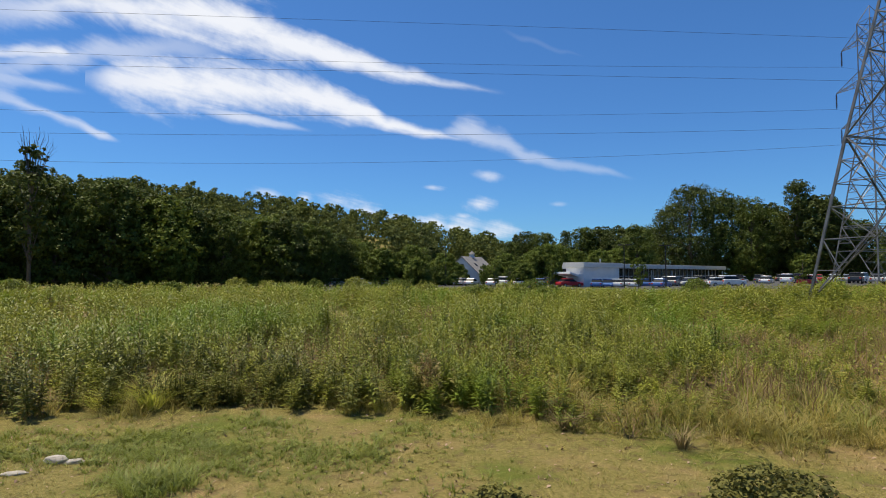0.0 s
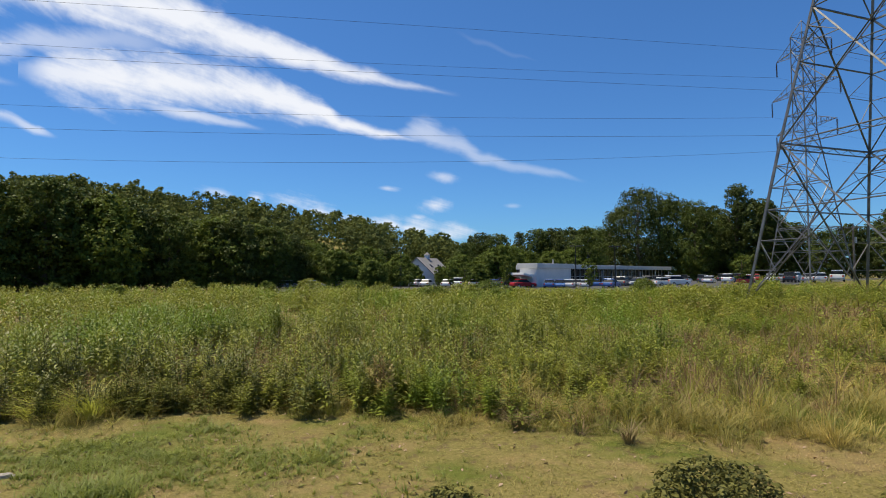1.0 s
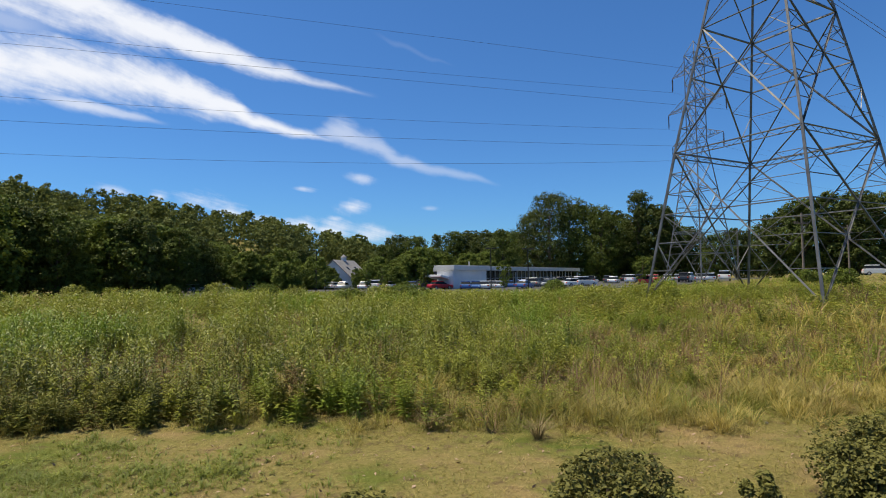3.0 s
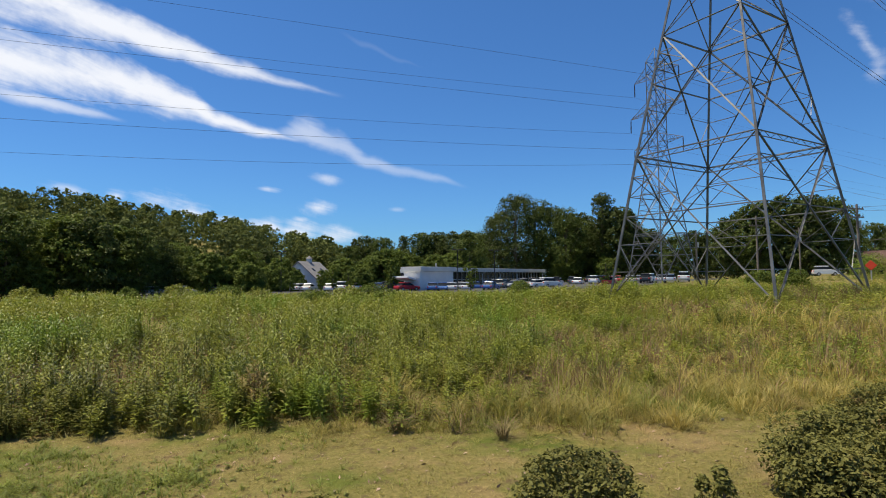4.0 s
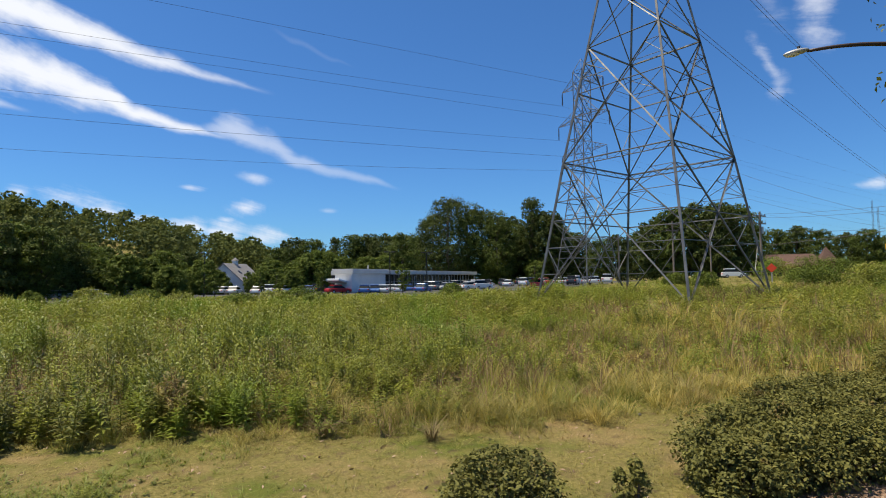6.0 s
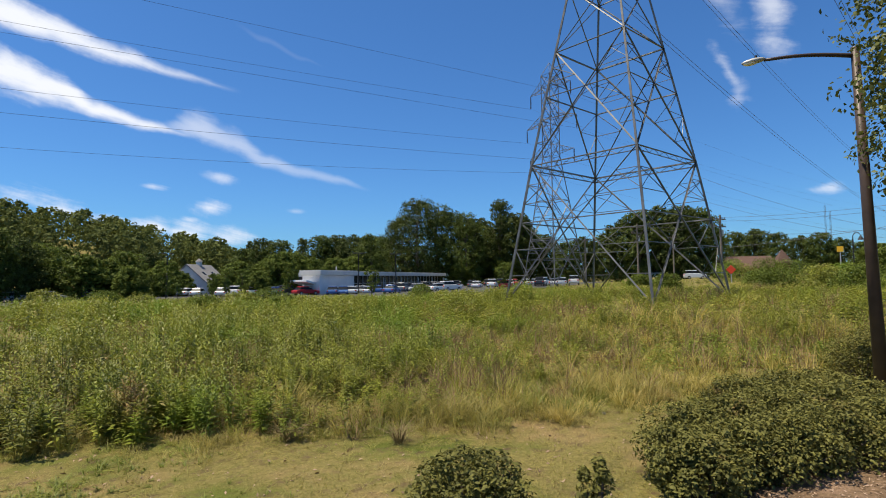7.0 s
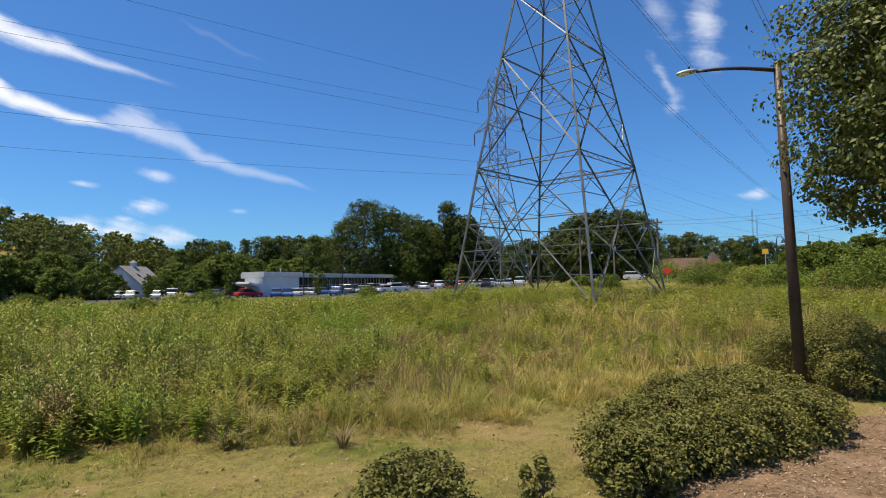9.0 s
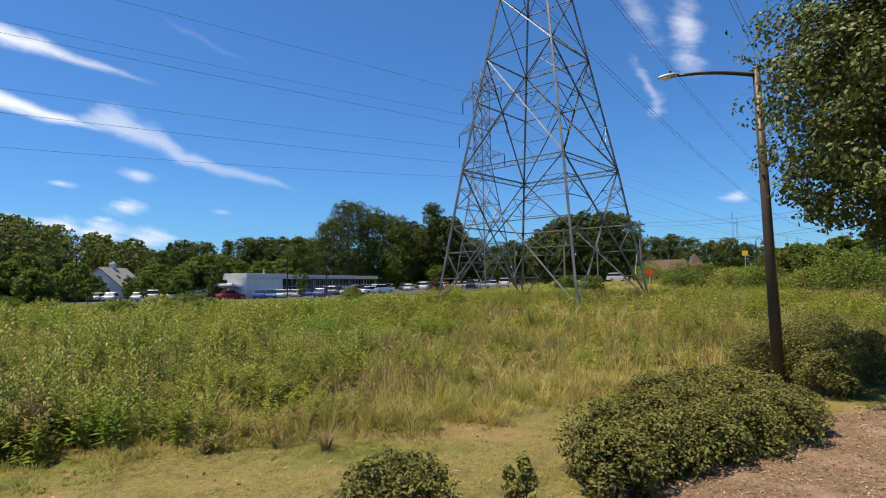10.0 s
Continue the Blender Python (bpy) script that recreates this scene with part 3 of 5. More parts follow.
def clumps(rnd, n, r0, r1, size, spread):
    """Places of n stems that stand in clumps, with the clump's own random height."""
    m = max(1, n // size)
    az, r, cx, cy = lay(rnd, m, r0, r1)
    k = rnd.integers(0, m, n)
    x, y = cx[k] + rnd.normal(0, spread, n), cy[k] + rnd.normal(0, spread, n)
    return np.degrees(np.arctan2(x, y)), np.hypot(x, y), x, y, rnd.uniform(0.6, 1.25, m)[k]


def make_weeds():
    rnd = np.random.default_rng(11)
    sets = [(4000, 9.2, 12.8, 7, 0.2, [weed_proto(70 + i, 34, 0.17, 0.21) for i in range(8)]), (9800, 8.5, 22, 9, 0.26, [weed_proto(i, 28, 0.175, 0.23) for i in range(8)]), (9800, 22, 40, 13, 0.36, [weed_proto(20 + i, 16, 0.19, 0.36) for i in range(6)]),
            (11500, 37, 74, 14, 0.55, [weed_proto(40 + i, 12, 0.24, 0.40) for i in range(6)])]
    vs, fs, base = [], [], 0
    for n, r0, r1, size, spread, protos in sets:
        az, r, x, y, own = clumps(rnd, n, r0, r1, size, spread)
        g = grassiness(x, y)
        gaps = smooth(0.26, 0.42, patchy(x, y, 0.9)) if r1 < 30 else 1.0
        keep = (r > edge_r(az) + 0.25) & (rnd.random(n) > g * 0.62) & (rnd.random(n) < 0.12 + 0.88 * gaps) & ~((np.hypot(x - 9.5, y - 4.6) < 4.8) & (y < 7.4)) & (r < 74) & ((az + rnd.normal(0, 7, n) < 22) | (r0 != 9.2))
        az, r, x, y, g, own = az[keep], r[keep], x[keep], y[keep], g[keep], own[keep]
        tall = (0.52 + 0.9 * patchy(x, y, 0.45)) * own * rnd.uniform(0.8, 1.1, len(x)) * (1 - 0.5 * g) * (1.18 - 0.2 * smooth(-5, 40, az))
        low = 0.2 + 0.8 * smooth(9, 32, az)
        tall *= (0.7 - 0.38 * low + (0.3 + 0.38 * low) * smooth(0, 1.5 + 3.5 * low, r - edge_r(az))) * (0.8 + 0.4 * patchy(x + 3, y, 1.1)) * (1 + 0.25 * smooth(22, 30, r) * (1 - smooth(40, 60, r)))
        tall *= 1 + 0.3 * smooth(12, 15, r) * (1 - smooth(21, 25, r)) * smooth(-6, 2, az) * (1 - smooth(22, 30, az))
        tall = np.minimum(tall, 1.55)
        # lower growth before the car park
        open_side = smooth(-4, 2, az) * (1 - smooth(34, 42, az)) * smooth(28, 36, r)
        tall = np.where(open_side > 0.5, np.minimum(tall, np.maximum(0.45, EYE_Z - 0.0235 * r) * rnd.uniform(0.75, 1.06, len(x))), tall)
        tall = np.where((az > 36) & (r > 24), np.minimum(tall, 0.75 * rnd.uniform(0.6, 1.1, len(x))), tall)
        pos = np.stack([x, y, ground_z(x, y)], -1)
        kind, yaw = rnd.integers(0, len(protos), len(x)), rnd.uniform(0, 6.28, len(x))
        if r0 == 9.2:
            # a darker weed lines the lawn on this side
            dark = az + rnd.normal(0, 5, len(x)) < -8
            v, f = scatter(protos, kind[dark], pos[dark], 0.85 + 0.35 * tall[dark], yaw[dark], tall[dark] * 1.1)
            tagged(new("dark_weeds", mesh_np("dark_weeds", v, f, M_DARKWEED)), "dark green leafy weeds along the lawn's edge", "weeds", kind="stuff")
            pos, tall, kind, yaw = pos[~dark], tall[~dark], kind[~dark], yaw[~dark]
        v, f = scatter(protos, kind, pos, 0.8 + 0.35 * tall, yaw, tall)
        vs.append(v)
        fs.append(f + base)
        base += len(v)
    tagged(new("tall_weeds", mesh_np("tall_weeds", np.concatenate(vs), np.concatenate(fs), M_WEED)), "waist-high green leafy weeds filling the field", "weeds", kind="stuff")


def make_meadow_grass():
    rnd = np.random.default_rng(12)
    sets = [(4200, 8.0, 22, [grass_proto(i, 12, 0.4, 0.009) for i in range(6)]), (6500, 22, 60, [grass_proto(20 + i, 8, 0.7, 0.016) for i in range(5)]), (4200, 8.3, 26, [grass_proto(60 + i, 8, 0.6, 0.011, 0.8) for i in range(5)])]
    vs, fs, base = [], [], 0
    for n, r0, r1, protos in sets:
        az, r, x, y, own = clumps(rnd, n, r0, r1, 6, 0.2 if r1 < 30 else 0.4)
        g = grassiness(x, y)
        keep = (r > edge_r(az) - 0.5) & (rnd.random(n) < 0.04 + 0.06 * smooth(8, 24, az) + 0.85 * g) & ~((np.hypot(x - 9.5, y - 4.6) < 4.6) & (y < 7.0))
        az, r, x, y, own = az[keep], r[keep], x[keep], y[keep], own[keep]
        tall = own * (0.35 + 0.55 * patchy(x, y, 0.6)) * rnd.uniform(0.7, 1.2, len(x)) * (0.4 + 0.6 * smooth(-0.4, 2.5, r - edge_r(az))) + 0.12
        tall *= (0.78 - 0.12 * smooth(18, 35, r)) * (0.5 if r1 == 26 else 1.0)
        pos = np.stack([x, y, ground_z(x, y)], -1)
        v, f = scatter(protos, rnd.integers(0, len(protos), len(x)), pos, 0.7 + 0.5 * tall, rnd.uniform(0, 6.28, len(x)), tall)
        vs.append(v)
        fs.append(f + base)
        base += len(v)
    tagged(new("meadow_grass", mesh_np("meadow_grass", np.concatenate(vs), np.concatenate(fs), M_DRY)), "tall straw-yellow seeding grass at the field's edge", "grass", kind="stuff")


def make_lawn():
    rnd = np.random.default_rng(13)
    n = 56000
    az, r, x, y = lay(rnd, n, 3.0, 14.0)
    keep = (r < edge_r(az) + 1.5) & (((x - 8.8) / 5.6) ** 2 + ((y - 2.9) / 1.55) ** 2 > 1) & (rnd.random(n) < 0.55 + 0.6 * patchy(x, y, 1.3))
    x, y = x[keep], y[keep]
    protos = []
    for i in range(6):
        pv, pf = grass_proto(80 + i, 3, 1.3, 0.09, 0.9)
        # one tapered quad a blade
        q = pv.reshape(-1, 6, 3)[:, [0, 1, 4, 5]].reshape(-1, 3)
        protos.append((q, np.arange(len(q)).reshape(-1, 4)))
    pos = np.stack([x, y, ground_z(x, y) - 0.004], -1)
    tall = rnd.uniform(0.012, 0.05, len(x)) * (0.5 + 1.0 * patchy(x, y, 1.9))
    v, f = scatter(protos, rnd.integers(0, 6, len(x)), pos, rnd.uniform(0.03, 0.06, len(x)), rnd.uniform(0, 6.28, len(x)), tall)
    tagged(new("lawn_grass", mesh_np("lawn_grass", v, f, M_LAWNBLADE)), "short patchy half-dry lawn grass", "grass", kind="stuff")


def make_undergrowth():
    """Low growth that covers the soil between the taller clumps."""
    rnd = np.random.default_rng(17)
    az, r, x, y = lay(rnd, 7000, 13, 50, 5, 78)
    keep = (r > edge_r(az) + 1.5) & ~((np.hypot(x - 9.5, y - 4.6) < 5.2) & (y < 7.6))
    x, y, r = x[keep], y[keep], r[keep]
    protos = [weed_proto(90 + i, 10, 0.22, 0.36, False) for i in range(5)]
    pos = np.stack([x, y, ground_z(x, y)], -1)
    v, f = scatter(protos, rnd.integers(0, 5, len(x)), pos, 1.0 + 0.5 * smooth(20, 40, r), rnd.uniform(0, 6.28, len(x)), rnd.uniform(0.25, 0.7, len(x)))
    tagged(new("undergrowth", mesh_np("undergrowth", v, f, M_WEED)), "low tangled green undergrowth between the taller weeds", "weeds", kind="stuff")


def make_stalks():
    """Dry brown stems and fallen stalks between the green plants."""
    rnd = np.random.default_rng(19)
    vs, fs, base = [], [], 0
    for n, r0, r1, width in ((3200, 9.0, 20, 0.007), (2200, 20, 48, 0.014)):
        az, r, x, y, own = clumps(rnd, n, r0, r1, 12, 0.45)
        keep = (r > edge_r(az) + 0.2) & (rnd.random(n) < 1.2 - patchy(x, y, 0.9)) & ~((np.hypot(x - 9.5, y - 4.6) < 4.8) & (y < 7.4))
        az, r, x, y, own = az[keep], r[keep], x[keep], y[keep], own[keep]
        protos = [grass_proto(140 + i, 8, 0.45, width, 0.7) for i in range(6)]
        tall = own * rnd.uniform(0.4, 0.95, len(x)) * (0.45 + 0.55 * smooth(0, 3, r - edge_r(az)))
        v, f = scatter(protos, rnd.integers(0, 6, len(x)), np.stack([x, y, ground_z(x, y)], -1), np.full(len(x), 0.9), rnd.uniform(0, 6.28, len(x)), tall)
        vs.append(v)
        fs.append(f + base)
        base += len(v)
    tagged(new("dead_stalks", mesh_np("dead_stalks", np.concatenate(vs), np.concatenate(fs), M_STALK)), "dry brown stalks standing and fallen among the weeds", "weeds", kind="stuff")


def make_verge():
    """Ankle to knee-high grass that thins out from the weeds into the lawn."""
    rnd = np.random.default_rng(23)
    n = 11000
    az, r, x, y = lay(rnd, n, 6.5, 14.0)
    off = r - edge_r(az) + 1.6 * (drift(x, y, 1.3) - 0.5)
    wide = 0.35 + 0.95 * smooth(-22, 6, az)
    keep = (rnd.random(n) < smooth(-1.3 * wide, 0.5, off)) & (off < 1.6 + 1.4 * smooth(-10, 25, az)) & ~((np.hypot(x - 9.5, y - 4.6) < 4.4) & (y < 6.8))
    az, r, x, y, off = az[keep], r[keep], x[keep], y[keep], off[keep]
    protos = [grass_proto(160 + i, 9, 0.55, 0.010, 0.9) for i in range(7)]
    tall = (0.05 + 0.28 * smooth(-1.3, 1.2, off)) * (0.45 + 1.1 * drift(x + 9, y, 0.8)) * rnd.uniform(0.6, 1.3, len(x))
    v, f = scatter(protos, rnd.integers(0, 7, len(x)), np.stack([x, y, ground_z(x, y)], -1), 0.25 + 0.8 * tall, rnd.uniform(0, 6.28, len(x)), tall)
    tagged(new("verge_grass", mesh_np("verge_grass", v, f, M_VERGE)), "rough olive-green grass thinning out into the lawn", "grass", kind="stuff")


make_weeds()
make_stalks()
make_verge()
make_undergrowth()
make_meadow_grass()
make_lawn()


# ---- shrubs ----
def shrub(m, seed, radius, height, leaf=0.036, n_lobes=16, per_lobe=200, mat=None, label="", group="", name="shrub"):
    root = empty(name, m, label, "shrub", group)
    rnd = np.random.default_rng(seed)
    c, rad = lobes(rnd, n_lobes, radius, height * 0.12, height * 0.78, lambda h: 1.0 if h < 0.5 else 1.0 - 0.75 * ((h - 0.5) / 0.5) ** 1.6)
    rad = np.maximum(rad, radius * 0.30) * (0.95 if n_lobes < 20 else 0.72)
    d = rnd.normal(0, 1, (n_lobes, per_lobe, 3))
    d[..., 2] += 0.35
    d /= np.linalg.norm(d, axis=-1, keepdims=True)
    p = c[:, None] + d * (rad[:, None] * (1 + rnd.normal(0, 0.16, d.shape[:2])))[..., None]
    p[..., 2] = np.maximum(p[..., 2], 0.02)
    v, f = leaf_quads(p.reshape(-1, 3), (d * 0.6 + np.array([0, 0, 0.8])).reshape(-1, 3), leaf * rnd.uniform(0.6, 1.3, n_lobes * per_lobe), rnd, 0.55)
    leaves = new("foliage", mesh_np("foliage", v, f, mat or M_BUSH))
    leaves.parent = root
    bm = bmesh.new()
    for k in range(n_lobes):
        tube(bm, [(c[k][0] * .1, c[k][1] * .1, -0.05), (c[k][0] * .6, c[k][1] * .6, c[k][2] * .5), tuple(c[k])], [0.016, 0.012, 0.005], 5)
    part("branchwork", bm, M_BARK, root)
    return root


SHRUB_LABEL = "low spreading evergreen shrub with small leathery leaves in the mulch bed"
for i, (x, y, r, h) in enumerate([(2.75, 4.62, 0.64, 0.85), (0.45, 4.75, 0.46, 0.62), (3.9, 4.15, 0.21, 0.78), (5.5, 4.55, 0.5, 0.74), (5.3, 4.12, 0.5, 0.74), (6.1, 4.3, 0.58, 0.76), (6.9, 4.2, 0.64, 0.78), (7.8, 4.15, 0.68, 0.8),
                                  (8.7, 4.05, 0.66, 0.78), (9.35, 4.15, 0.6, 0.76), (6.35, 5.05, 0.6, 0.8), (7.2, 5.0, 0.66, 0.82), (8.1, 4.95, 0.68, 0.84), (9.0, 4.95, 0.68, 0.84), (9.9, 4.9, 0.66, 0.82),
                                  (8.4, 5.75, 0.68, 0.84), (9.4, 5.75, 0.7, 0.84), (10.4, 5.7, 0.7, 0.8), (12.75, 4.95, 0.62, 1.0), (13.4, 5.35, 0.8, 1.25), (14.2, 5.6, 0.85, 1.35), (15.2, 6.0, 0.95, 1.4), (16.2, 6.4, 1.0, 1.45), (13.6, 6.6, 0.8, 1.1), (14.6, 6.7, 0.9, 1.3), (14.9, 5.0, 0.8, 1.2)]):
    n = 9 if r < 0.3 else 32
    shrub(pose(x, y, gz(x, y)), 100 + i, r, h, 0.027, n, 150 if r < 0.3 else 200, label=SHRUB_LABEL, group="shrubs in the mulch bed")


# ---- lattice towers ----
def lattice_tower(name, m, base, waist_w, taper_h, top_w, height, levels, arms, leg_w, label, arm_axis):
    """A square lattice tower: legs, horizontals, crossed diagonals with lesser braces, and crossarms with hanging insulators."""
    root = empty(name, m, label, "pylon")

    def half(z):
        return float(np.interp(z, [0, levels[1], taper_h], [base, waist_w, top_w])) / 2

    def corner(k, z):
        sx, sy = ((-1, -1), (1, -1), (1, 1), (-1, 1))[k % 4]
        return Vector((sx * half(z), sy * half(z), z))

    for k in range(4):
        bm = bmesh.new()
        bar(bm, corner(k, 0) * 2 - corner(k, 0.2), corner(k, levels[1]), leg_w)
        bar(bm, corner(k, levels[1]), corner(k, taper_h), leg_w * 0.92)
        bar(bm, corner(k, taper_h), corner(k, height), leg_w * 0.8)
        part("leg", bm, M_STEEL, root)
    for k in range(4):
        bm = bmesh.new()
        for z0, z1 in zip(levels, levels[1:]):
            a0, b0, a1, b1 = corner(k, z0), corner(k + 1, z0), corner(k, z1), corner(k + 1, z1)
            big = (z1 - z0) > 5
            w = leg_w * (0.66 if big else 0.48)
            bar(bm, a0, b1, w)
            bar(bm, b0, a1, w)
            bar(bm, a1, b1, w)
            if big:
                # horizontal through the crossing, and lesser braces to each leg
                t = half(z0) / (half(z0) + half(z1))
                zc = z0 + (z1 - z0) * t
                bar(bm, corner(k, zc), corner(k + 1, zc), w * 0.8)
                x = a0 + (b1 - a0) * t
                for p0, p1, leg0, leg1, za, zb in ((a0, x, k, k, z0, zc), (b0, x, k + 1, k + 1, z0, zc), (x, b1, k + 1, k + 1, zc, z1), (x, a1, k, k, zc, z1)):
                    for s in (0.33, 0.66):
                        q = p0 + (p1 - p0) * s
                        bar(bm, q, corner(leg0, q.z), w * 0.45)
                    q1, q2 = p0 + (p1 - p0) * 0.33, p0 + (p1 - p0) * 0.66
                    bar(bm, q1, corner(leg0, q2.z), w * 0.45)
                    bar(bm, q2, corner(leg0, zb if p1 is x else za), w * 0.45) if p1 is x else bar(bm, q2, corner(leg0, q1.z), w * 0.45)
        part("face_bracing", bm, M_STEEL, root)
    # the deep belt at the waist
    bm = bmesh.new()
    zw = levels[1]
    for k in range(4):
        a, b = corner(k, zw - 0.28), corner(k + 1, zw - 0.28)
        bar(bm, a, b, leg_w * 0.45)
        for s in range(12):
            p, q = a.lerp(b, s / 12), a.lerp(b, (s + 1) / 12)
            bar(bm, p, q + Vector((0, 0, 0.28)) if s % 2 == 0 else q, leg_w * 0.2) if s % 2 == 0 else bar(bm, p + Vector((0, 0, 0.28)), q, leg_w * 0.2)
    part("waist_belt", bm, M_STEEL, root)
    ax = Vector((math.cos(arm_axis), math.sin(arm_axis), 0))
    side = Vector((-ax.y, ax.x, 0))
    for z, reach in arms:
        for sgn in (-1, 1):
            bm = bmesh.new()
            h = half(z)
            tip = ax * sgn * reach + Vector((0, 0, z))
            roots = [ax * sgn * h + side * h * q + Vector((0, 0, z + dz)) for q in (-1, 1) for dz in (0, 1.5)]
            for p in roots:
                bar(bm, p, tip, leg_w * 0.5)
            for s in (0.25, 0.5, 0.75):
                pts = [p.lerp(tip, s) for p in roots]
                for i, j in ((0, 1), (2, 3), (0, 2), (1, 3)):
                    bar(bm, pts[i], pts[j], leg_w * 0.28)
                nxt = [p.lerp(tip, s - 0.25) for p in roots]
                for i, j in ((0, 1), (3, 2), (0, 2)):
                    bar(bm, nxt[i], pts[j], leg_w * 0.25)
            arm = part("crossarm", bm, M_STEEL, root)
            bm = bmesh.new()
            tube(bm, [tip, tip - Vector((0, 0, 2.3))], [0.035, 0.035], 6)
            for s in range(14):
                zz = tip - Vector((0, 0, 0.25 + s * 0.14))
                tube(bm, [zz, zz - Vector((0, 0, 0.05))], [0.13, 0.09], 8)
            part("insulator_string", bm, M_INSUL, arm, "dark string of glazed insulator discs")
    # earth-wire peak
    bm = bmesh.new()
    for k in range(4):
        bar(bm, corner(k, height), Vector((0, 0, height + 2.2)), leg_w * 0.5)
    part("peak", bm, M_STEEL, root)
    return root


T1, T1_ROT = Vector((23.4, 23.8, 0)), 15.0
U = 6.6   # height of the waist over the eye


def t1_level(h):
    return EYE_Z + h * U


T1.z = gz(T1.x, T1.y)
lattice_tower("lattice_tower", pose(T1.x, T1.y, T1.z, 0, 0, T1_ROT), (1.305 + 0.295 * (EYE_Z - T1.z) / U) * U, 1.01 * U, t1_level(3.1) - T1.z, 0.315 * U, 37.0,
              [0] + [z - T1.z for z in (t1_level(1.0), t1_level(2.02), t1_level(2.6), t1_level(3.1), 25.5, 28, 30.5, 33, 35, 37)], [(27.6, 5.4), (31.0, 6.2), (35.4, 5.0)], 0.115,
              "tall grey galvanised steel lattice pylon standing in the field", radians(90))
T2 = Vector((58.3, 73.8, 0))
T2_ARM = radians(-83)
T2_Z = gz(T2.x, T2.y)
lattice_tower("lattice_tower", pose(T2.x, T2.y, T2_Z, 0, 0, 7), 7.4, 5.44, 22.0, 2.0, 36.0,
              [0, 8, 14.5, 19, 22, 24.3, 26.5, 29, 31.5, 34, 36], [(23.35 - T2_Z, 5.1), (28.75 - T2_Z, 5.8), (34.6 - T2_Z, 4.7)], 0.13,
              "grey steel lattice pylon further off beyond the field", T2_ARM - radians(7))


# ---- overhead wires ----
def wire(name, points, r, label, group, sag=0.0, steps=24):
    a, b = Vector(points[0]), Vector(points[-1])
    pts = []
    for i in range(steps + 1):
        s = i / steps
        p = a.lerp(b, s)
        p.z -= 4 * sag * s * (1 - s)
        pts.append(p)
    bm = bmesh.new()
    tube(bm, pts, [r] * len(pts), 5)
    return tagged(part(name, bm, M_WIRE, None, label), "", "power line", group)


ARM2 = Vector((math.cos(T2_ARM), math.sin(T2_ARM), 0))


def hung_line(p, mid, left, reach):
    """A conductor from p along -x whose parabola has the heights mid at x = 0 and left at x = -64."""
    xs, zs = np.array([p.x, 0.0, -64.0]), np.array([p.z, mid, left])
    k = np.polyfit(xs, zs, 2)
    bm = bmesh.new()
    pts = [Vector((x, p.y, float(np.polyval(k, x)))) for x in np.linspace(p.x, reach, 40)]
    tube(bm, pts, [0.017] * len(pts), 5)
    tagged(part("power_line", bm, M_WIRE, None, "thin dark conductor hung between the steel pylons"), "", "power line", "conductors of the far pylon")


for z, reach, far_side, near_side in ((23.35, 5.1, (18.65, 18.8), (19.95, 20.4)), (28.75, 5.8, (25.5, 26.4), (27.6, 29.0)), (34.6, 4.7, (32.8, 34.7), (34.4, 36.5))):
    for sgn, (mid, left) in ((-1, far_side), (1, near_side)):
        p = T2 + ARM2 * sgn * reach
        p.z = z - 2.3
        hung_line(p, mid, left, -190)
        wire("power_line", [p, (330, p.y + 40, z - 6)], 0.010, "thin dark conductor hung between the steel pylons", "conductors of the far pylon", 5)
LINE = Vector((math.cos(radians(17)), math.sin(radians(17)), 0))
ARM1 = Vector((-math.sin(radians(15)), math.cos(radians(15)), 0))
for z, reach, sgn in ((27.6, 5.4, 1), (35.4, 5.0, 1), (31.0, 6.2, -1)):
    for off in (-0.2, 0.2):
        p = T1 + ARM1 * (sgn * reach + off)
        p.z = z + T1.z - 2.3
        for way, rise, sag in ((240, -6.9, 6), (-200, 3.1, 5)):
            q = p + LINE * way
            q.z = z + rise
            wire("power_line", [p, q], 0.02, "thin dark twin conductor sagging away from the pylon", "conductors of the near pylon", sag)

